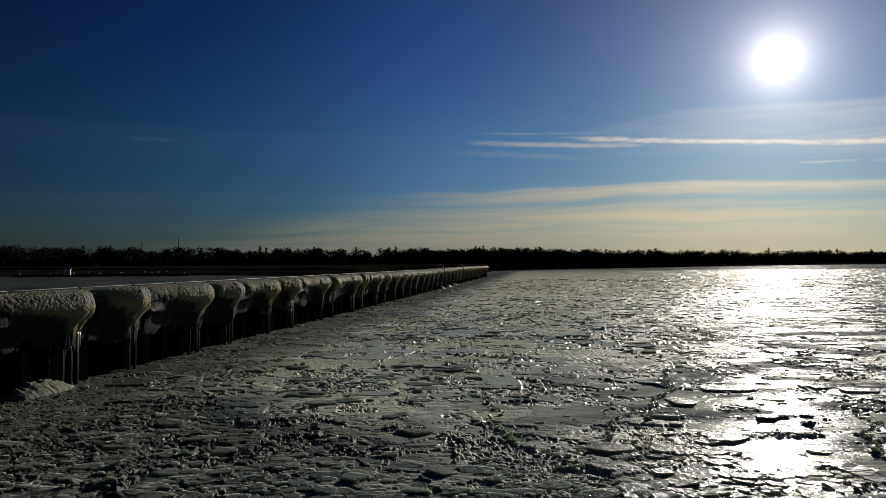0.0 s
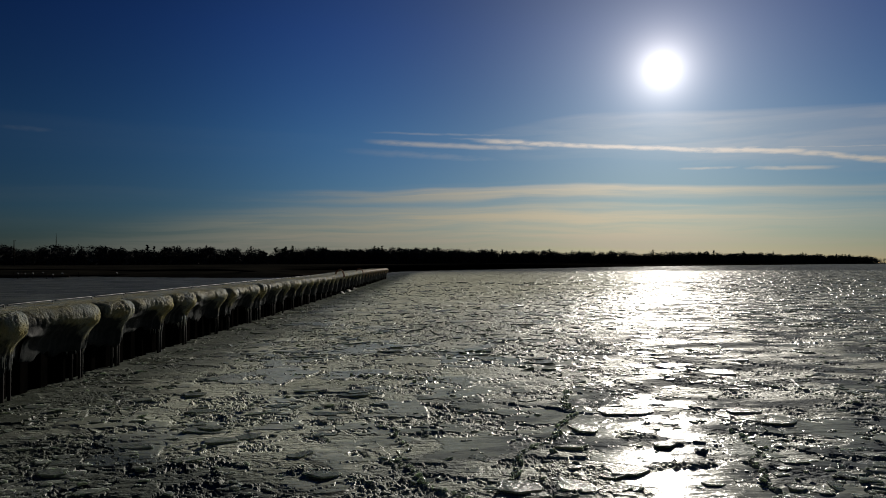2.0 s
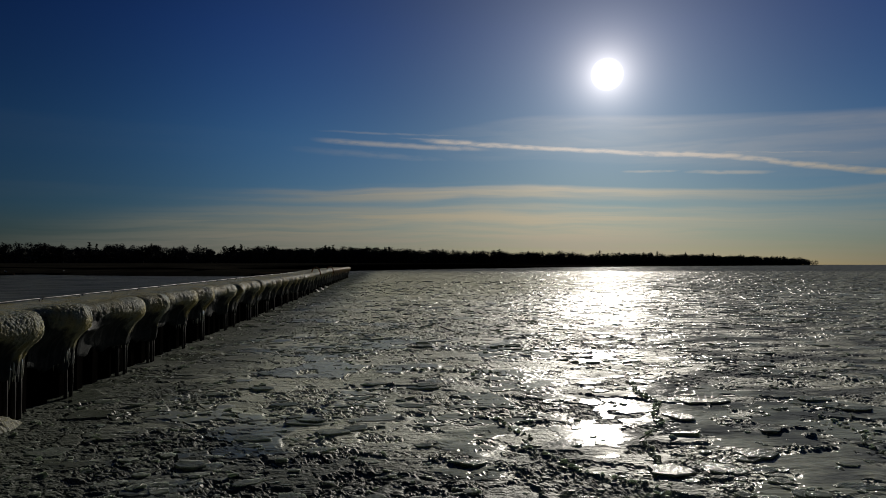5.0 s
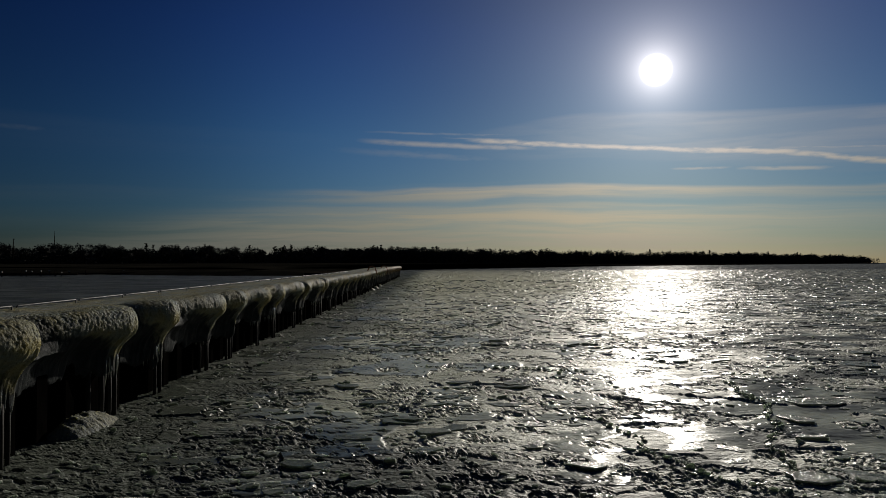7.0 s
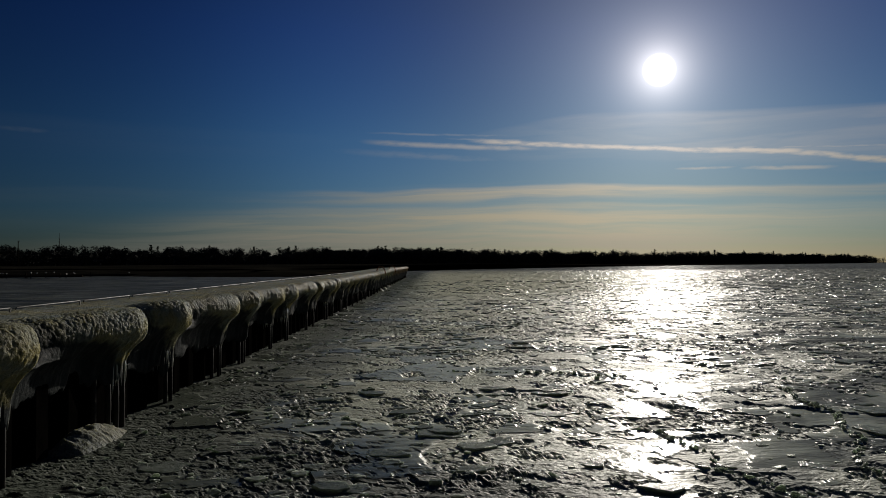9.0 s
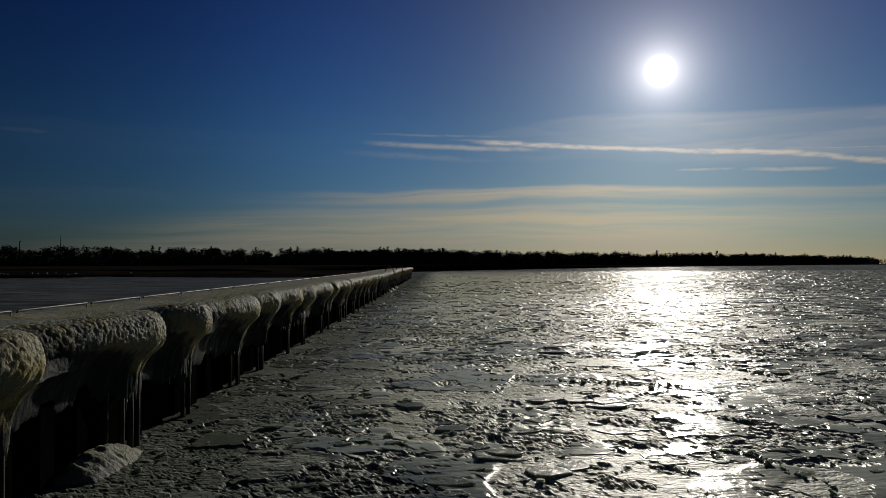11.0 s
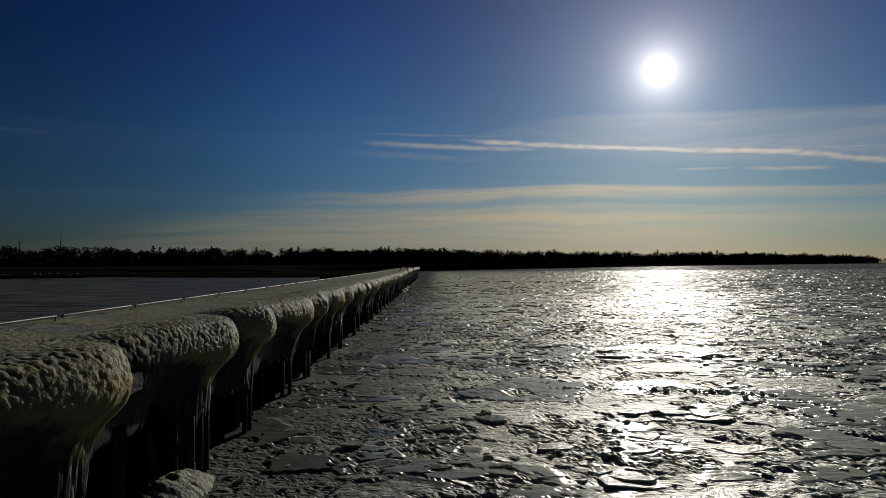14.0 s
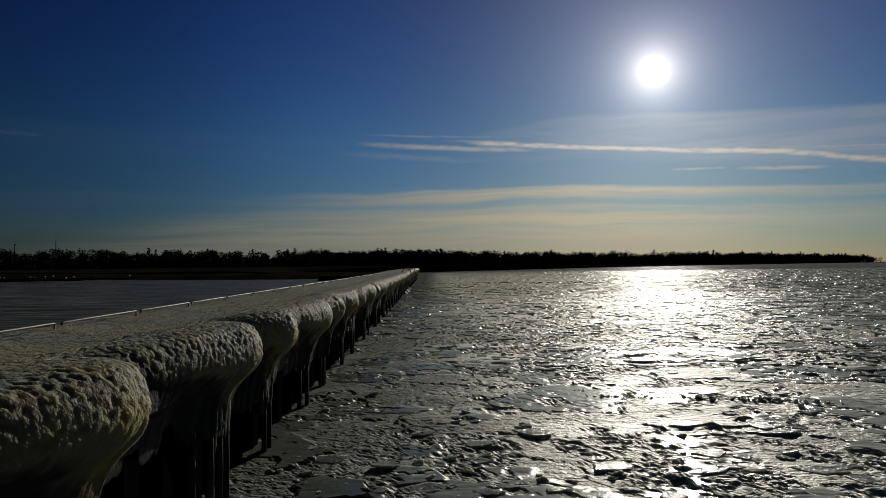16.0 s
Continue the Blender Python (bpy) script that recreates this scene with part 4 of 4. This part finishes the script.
for s in (64.6, 81.0):
    build_hoop(s)


# ---- shore ----
SHORE = [(-420, -80), (-260, 30), (-150, 112), (-95, 155), (-56, 168), (-42, 156), (-27, 147), (-9, 146), (5, 172), (16, 240), (27, 297), (70, 345), (122, 403),
         (200, 490), (275, 572), (400, 705), (540, 845), (760, 1060), (1000, 1265), (1158, 1385)]


def along(path, step):
    pts = []
    for (x0, y0), (x1, y1) in zip(path, path[1:]):
        n = max(1, int(math.hypot(x1 - x0, y1 - y0) / step))
        pts += [(x0 + (x1 - x0) * k / n, y0 + (y1 - y0) * k / n) for k in range(n)]
    return pts + [path[-1]]


def inland(path, k):
    (x0, y0), (x1, y1) = path[max(k - 1, 0)], path[min(k + 1, len(path) - 1)]
    n = math.hypot(x1 - x0, y1 - y0)
    return -(y1 - y0) / n, (x1 - x0) / n


def build_shore():
    line = along(SHORE, 12)
    rows = []
    for d, z in ((-3, -0.5), (0, 0.02), (5, 0.7), (25, 1.1), (90, 1.6), (260, 2.5), (420, 2.5)):
        row = []
        for k, (x, y) in enumerate(line):
            nx, ny = inland(line, k)
            w = 4 * (fbm(np.array([k * 0.21]), np.array([0.0]), 3, 3)[0] - 0.5) if d < 30 else 0
            row.append((x + nx * (d + w), y + ny * (d + w), z + (0.4 * (fbm(np.array([k * 0.4]), np.array([d * 0.1]), 2, 9)[0] - 0.5) if d > 3 else 0)))
        rows.append(row)
    ob = new("shore_bank", grid_mesh("shore_bank", np.array(rows)[::-1], GROUND))
    tagged(ob, "dark low shore bank with bare ground behind the frozen harbour", "shore", kind="structure")


build_shore()


LEAF = np.random.RandomState(77)


def clump(shapes, x, y, z, r, n, rng, flat=1.0, size=0.35):
    """Adds n small triangles scattered in a ball."""
    p = LEAF.randn(n, 3)
    p *= (LEAF.rand(n, 1) ** 0.4) / np.linalg.norm(p, axis=1, keepdims=True)
    p = p * (r, r, r * flat) + (x, y, z)
    q = size * (0.6 + 0.8 * LEAF.rand(n, 1))
    e1, e2 = LEAF.randn(n, 3) * (1, 1, 0.7), LEAF.randn(n, 3) * (1, 1, 0.7)
    e1 *= q / np.linalg.norm(e1, axis=1, keepdims=True)
    e2 *= q / np.linalg.norm(e2, axis=1, keepdims=True)
    shapes.append(np.stack([p - e1 * 0.5, p + e1 * 0.5, p + e2], axis=1))


def leaf_mesh(name, shapes, mat):
    tris = np.concatenate(shapes)
    n = len(tris)
    me = bpy.data.meshes.new(name)
    me.vertices.add(3 * n)
    me.vertices.foreach_set("co", tris.reshape(-1).astype(np.float32))
    me.loops.add(3 * n)
    me.loops.foreach_set("vertex_index", np.arange(3 * n, dtype=np.int32))
    me.polygons.add(n)
    me.polygons.foreach_set("loop_start", np.arange(0, 3 * n, 3, dtype=np.int32))
    me.materials.append(mat)
    me.update(calc_edges=True)
    return me


def conifer(rng, h, x=0, y=0, z=0, n=16):
    """Trunk and crown shapes of a ragged pine."""
    trunk = [tube([(x, y, z - 0.5), (x + 0.1, y, z + h * 0.5), (x, y, z + h)], [0.025 * h, 0.016 * h, 0.004 * h], 5)]
    crown = []
    tiers = max(5, int(h / 1.3))
    for k in range(tiers):
        t = 0.3 + 0.7 * k / (tiers - 1)
        r = h * (0.20 * (1.08 - t) + 0.02) * rng.uniform(0.7, 1.25)
        for _ in range(3):
            a = rng.random() * 6.28
            clump(crown, x + 0.6 * r * math.cos(a), y + 0.6 * r * math.sin(a), z + t * h, 0.75 * r, n // 3 + 2, rng, 0.5, 0.07 * h)
    return trunk, crown


def pine_tuft(rng, h, x=0, y=0, z=0, n=22):
    """A tall pine with a bare stem and a few uneven tufts at the top."""
    trunk = [tube([(x, y, z - 0.5), (x + 0.15, y, z + h * 0.5), (x, y, z + h * 0.97)], [0.022 * h, 0.016 * h, 0.006 * h], 5)]
    crown = []
    for _ in range(6):
        a, t = rng.random() * 6.28, rng.uniform(0.72, 0.97)
        r = h * 0.11 * rng.uniform(0.5, 1.3)
        cx, cy = x + r * math.cos(a), y + r * math.sin(a)
        trunk.append(tube([(x, y, z + t * h - 0.4), (cx, cy, z + t * h)], [0.008 * h, 0.004 * h], 4))
        clump(crown, cx, cy, z + t * h, h * 0.075 * rng.uniform(0.7, 1.2), n, rng, 0.55, 0.055 * h)
    return trunk, crown


def bare_tree(rng, h, x=0, y=0, z=0, n=14):
    """Trunk with limbs, and a rounded crown of bare twigs."""
    trunk = [tube([(x, y, z - 0.5), (x + 0.1, y + 0.1, z + h * 0.35), (x, y, z + h * 0.7)], [0.028 * h, 0.02 * h, 0.008 * h], 5)]
    crown = []
    for _ in range(8):
        a, t = rng.random() * 6.28, rng.uniform(0.45, 0.88)
        r = h * 0.24 * math.sin(math.pi * min(1, (t - 0.25) / 0.75)) * rng.uniform(0.6, 1.2)
        cx, cy, cz = x + r * math.cos(a), y + r * math.sin(a), z + t * h
        trunk.append(tube([(x, y, z + h * 0.3 * rng.uniform(0.9, 1.6)), (cx, cy, cz)], [0.009 * h, 0.003 * h], 3))
        clump(crown, cx, cy, cz, h * 0.15, n, rng, 0.85, 0.055 * h)
    return trunk, crown


def canopy(az):
    return float(np.interp(az, [-40, -24, -15, 0, 10, 16, 26, 34, 38.5, 40], [9.3, 9.3, 10.1, 10.9, 12.0, 12.4, 13.2, 14.6, 14.6, 10.0]))


WOODS = [(-330, 150), (-190, 270), (-130, 330), (-95, 372), (-40, 425), (25, 440), (95, 520), (185, 600), (262, 650), (400, 760), (540, 885), (760, 1090), (1000, 1285), (1146, 1388)]


def build_backing():
    """Added ground-like backing, climbing behind the first trees to close gaps of sky."""
    line = along(WOODS, 9)
    rows = []
    for d, q in ((62, 0.1), (80, 0.62), (110, 0.70), (170, 0.45)):
        row = []
        for k, (x, y) in enumerate(line):
            nx, ny = inland(line, k)
            top = canopy(math.degrees(math.atan2(x + 3, y - 1))) * min(1.0, (len(line) - 1 - k) / 12)
            row.append((x + nx * d, y + ny * d, 1.0 + q * top * (0.85 + 0.3 * fbm(np.array([k * 0.5]), np.array([d * 0.02]), 2, 23)[0])))
        rows.append(row)
    tagged(new("wood_backing", grid_mesh("wood_backing", np.array(rows)[::-1], GROUND)), "dark backing behind the far trees, added to close gaps of sky", "ground", kind="structure")


build_backing()


def build_woods():
    rng = random.Random(12)
    trunks, needles, twigs = [], [], []
    line = along(WOODS, 5)
    for k, (x, y) in enumerate(line):
        nx, ny = inland(line, k)
        dist = math.hypot(x, y)
        if dist > 700 and k % 2:
            continue
        for d in (8, 22, 38, 56, 76):
            if dist > 900 and d > 60:
                continue
            px, py = x + nx * (d + rng.uniform(-8, 8)) + rng.uniform(-3, 3), y + ny * (d + rng.uniform(-8, 8)) + rng.uniform(-3, 3)
            az = math.degrees(math.atan2(px + 3, py - 1))
            if az < -42:
                continue
            h = canopy(az) * (0.64 + 0.74 * float(fbm(np.array([px * 0.055]), np.array([py * 0.03]), 2, 17)[0])) * rng.uniform(0.95, 1.02)
            lod = 1.0 if dist < 500 else 0.6
            if rng.random() < (0.04 if az < 18 else 0.10):
                t, c = conifer(rng, h * 1.02, px, py, 1.2, int(14 * lod) + 3)
                needles += c
            else:
                t, c = bare_tree(rng, h, px, py, 1.2, int(36 * lod) + 3)
                twigs += c
            trunks += t[:1] if lod < 1 else t[:4]
            clump(twigs, px, py, 1.2 + 0.68 * h, 0.30 * h, int(95 * lod), rng, 0.95, 0.065 * h)
            clump(twigs, px, py, 1.2 + 0.45 * h, 0.36 * h, int(40 * lod), rng, 0.75, 0.11 * h)
            # brush that fills the foot of the wood
            for k2 in range(5):
                clump(twigs, px + rng.uniform(-4, 4), py + rng.uniform(-4, 4), 1.0 + (0.12 + 0.095 * k2) * h, 0.3 * h, int(13 * lod) + 3, rng, 0.7, 0.17 * h)
    woods = new("woods")
    tagged(woods, "dark winter woods of pines and bare trees on the far shore", "woods", kind="stuff")
    for name, me in (("trunks", mesh_of("trunks", *joined(trunks), BARK)), ("needles", leaf_mesh("needles", needles, NEEDLE)),
                     ("twigs", leaf_mesh("twigs", twigs, TWIG))):
        part(name, me, woods)["kind"] = "stuff"


build_woods()


def build_tree(kind, x, y, top, seed, label):
    rng = random.Random(seed)
    tree = new("tree")
    tree.location = (x, y, 1.2)
    tagged(tree, label, "tree", group="trees above the wood")
    t, c = kind(rng, top - 1.2, 0, 0, 0)
    part("trunk", mesh_of("trunk", *joined(t), BARK), tree)
    part("crown", leaf_mesh("crown", c, TWIG if kind is bare_tree else NEEDLE), tree)


PINE, TUFT, BARE = "dark ragged pine rising above the far wood", "tall pine with sparse tufts above the far wood", "bare round-crowned tree above the far wood"
build_tree(conifer, -103, 386, 12.3, 1, PINE)
build_tree(conifer, -100, 388, 11.6, 2, PINE)
build_tree(pine_tuft, -81, 440, 13.0, 3, TUFT)
build_tree(pine_tuft, -44, 450, 13.4, 4, TUFT)
build_tree(pine_tuft, -39, 452, 12.6, 5, TUFT)
build_tree(conifer, 17, 455, 13.2, 6, PINE)
build_tree(conifer, 22, 457, 13.6, 7, PINE)
build_tree(conifer, 34, 470, 12.6, 8, PINE)
build_tree(conifer, 66, 520, 14.2, 9, PINE)
build_tree(bare_tree, 90.8, 540, 14.6, 10, BARE)
build_tree(conifer, 179.5, 620, 15.0, 11, PINE)


def build_mast(az, d, top, lamp):
    mast = new("mast")
    mast.location = (d * math.sin(radians(az)) - 3.8, d * math.cos(radians(az)) + 2.3, 0.9)
    tagged(mast, "thin dark mast behind the far trees", "mast", group="masts")
    part("pole", mesh_of("pole", *tube([(0, 0, -0.5), (0, 0, top * 0.6), (0, 0, top)], [0.3, 0.24, 0.14], 6), TIMBER, True), mast)
    if lamp:
        part("lamp_head", mesh_of("lamp_head", *box((-0.2, -0.2, top - 0.1), (0.6, 0.2, top + 0.15), 0.05), TIMBER), mast)
    else:
        part("antenna", mesh_of("antenna", *tube([(0, 0, top), (0, 0, top + 2.0)], 0.08, 5), TIMBER), mast)


build_mast(-23.0, 330, 11.2, True)
build_mast(-20.5, 400, 15.3, False)


# ---- harbour ----
def build_dock(a, b, wide, z, posts, seed):
    rng = random.Random(seed)
    dock = new("dock")
    (x0, y0), (x1, y1) = a, b
    L = math.hypot(x1 - x0, y1 - y0)
    dock.matrix_world = pose(x0, y0, 0, 0, 0, math.degrees(math.atan2(y1 - y0, x1 - x0)))
    tagged(dock, "low dark timber dock with mooring posts in the frozen harbour", "dock", group="harbour docks")
    part("deck", mesh_of("deck", *box((0, -wide / 2, z - 0.35), (L, wide / 2, z), 0.03), TIMBER), dock)
    for k in range(posts):
        s = L * (k + 1.4 * rng.random()) / (posts + 0.5)
        h = z + rng.uniform(0.15, 0.6)
        q = wide / 2 * rng.choice((-1, 1))
        p = part("post", mesh_of("post", *tube([(s, q, -0.6), (s, q, h)], 0.10, 7), TIMBER, True), dock)
        if rng.random() < 0.5:
            part("cap", mesh_of("cap", *tube([(s, q, h), (s, q, h + 0.16)], [0.13, 0.08], 7), WHITE), p, "white plastic post cap")


build_dock((-86, 140), (-54, 148), 2.0, 0.55, 16, 4)
build_dock((-95, 158), (-48, 166), 2.0, 0.5, 14, 5)


def build_kiosk(x, y):
    hut = new("dock_hut")
    hut.matrix_world = pose(x, y, 0.55, 0, 0, 20) @ Matrix.Scale(0.68, 4)
    tagged(hut, "small white hut with a dark window on the dock", "hut")
    part("wall", mesh_of("wall", *box((-0.8, -0.7, 0), (0.8, 0.7, 1.5)), WHITE), hut)
    part("roof", mesh_of("roof", [(-0.95, -0.85, 1.5), (0.95, -0.85, 1.5), (0.95, 0.85, 1.5), (-0.95, 0.85, 1.5), (-0.95, 0, 1.85), (0.95, 0, 1.85)],
                         [(3, 2, 1, 0), (0, 1, 5, 4), (2, 3, 4, 5), (0, 4, 3), (1, 2, 5)], WHITE), hut)
    part("window", mesh_of("window", *box((-0.35, -0.73, 0.55), (0.4, -0.69, 1.1)), GLASS_DARK), hut)


build_kiosk(-76.7, 142.4)


def build_wharf():
    wharf = new("wharf")
    wharf.matrix_world = PIER
    tagged(wharf, "low dark wharf with pipe rails beside the pier", "wharf")
    part("wharf_wall", mesh_of("wharf_wall", *box((-17, 128, -0.6), (-4.5, 152, 0.8), 0.05), TIMBER), wharf)
    for u in (-4.7, -8.0):
        for k in range(6):
            part("wharf_rail", mesh_of("wharf_rail", *tube([(u, 128.5 + 4 * k, 0.85), (u, 131.5 + 4 * k, 0.85)], 0.06, 6), PIPE, True), wharf)


build_wharf()
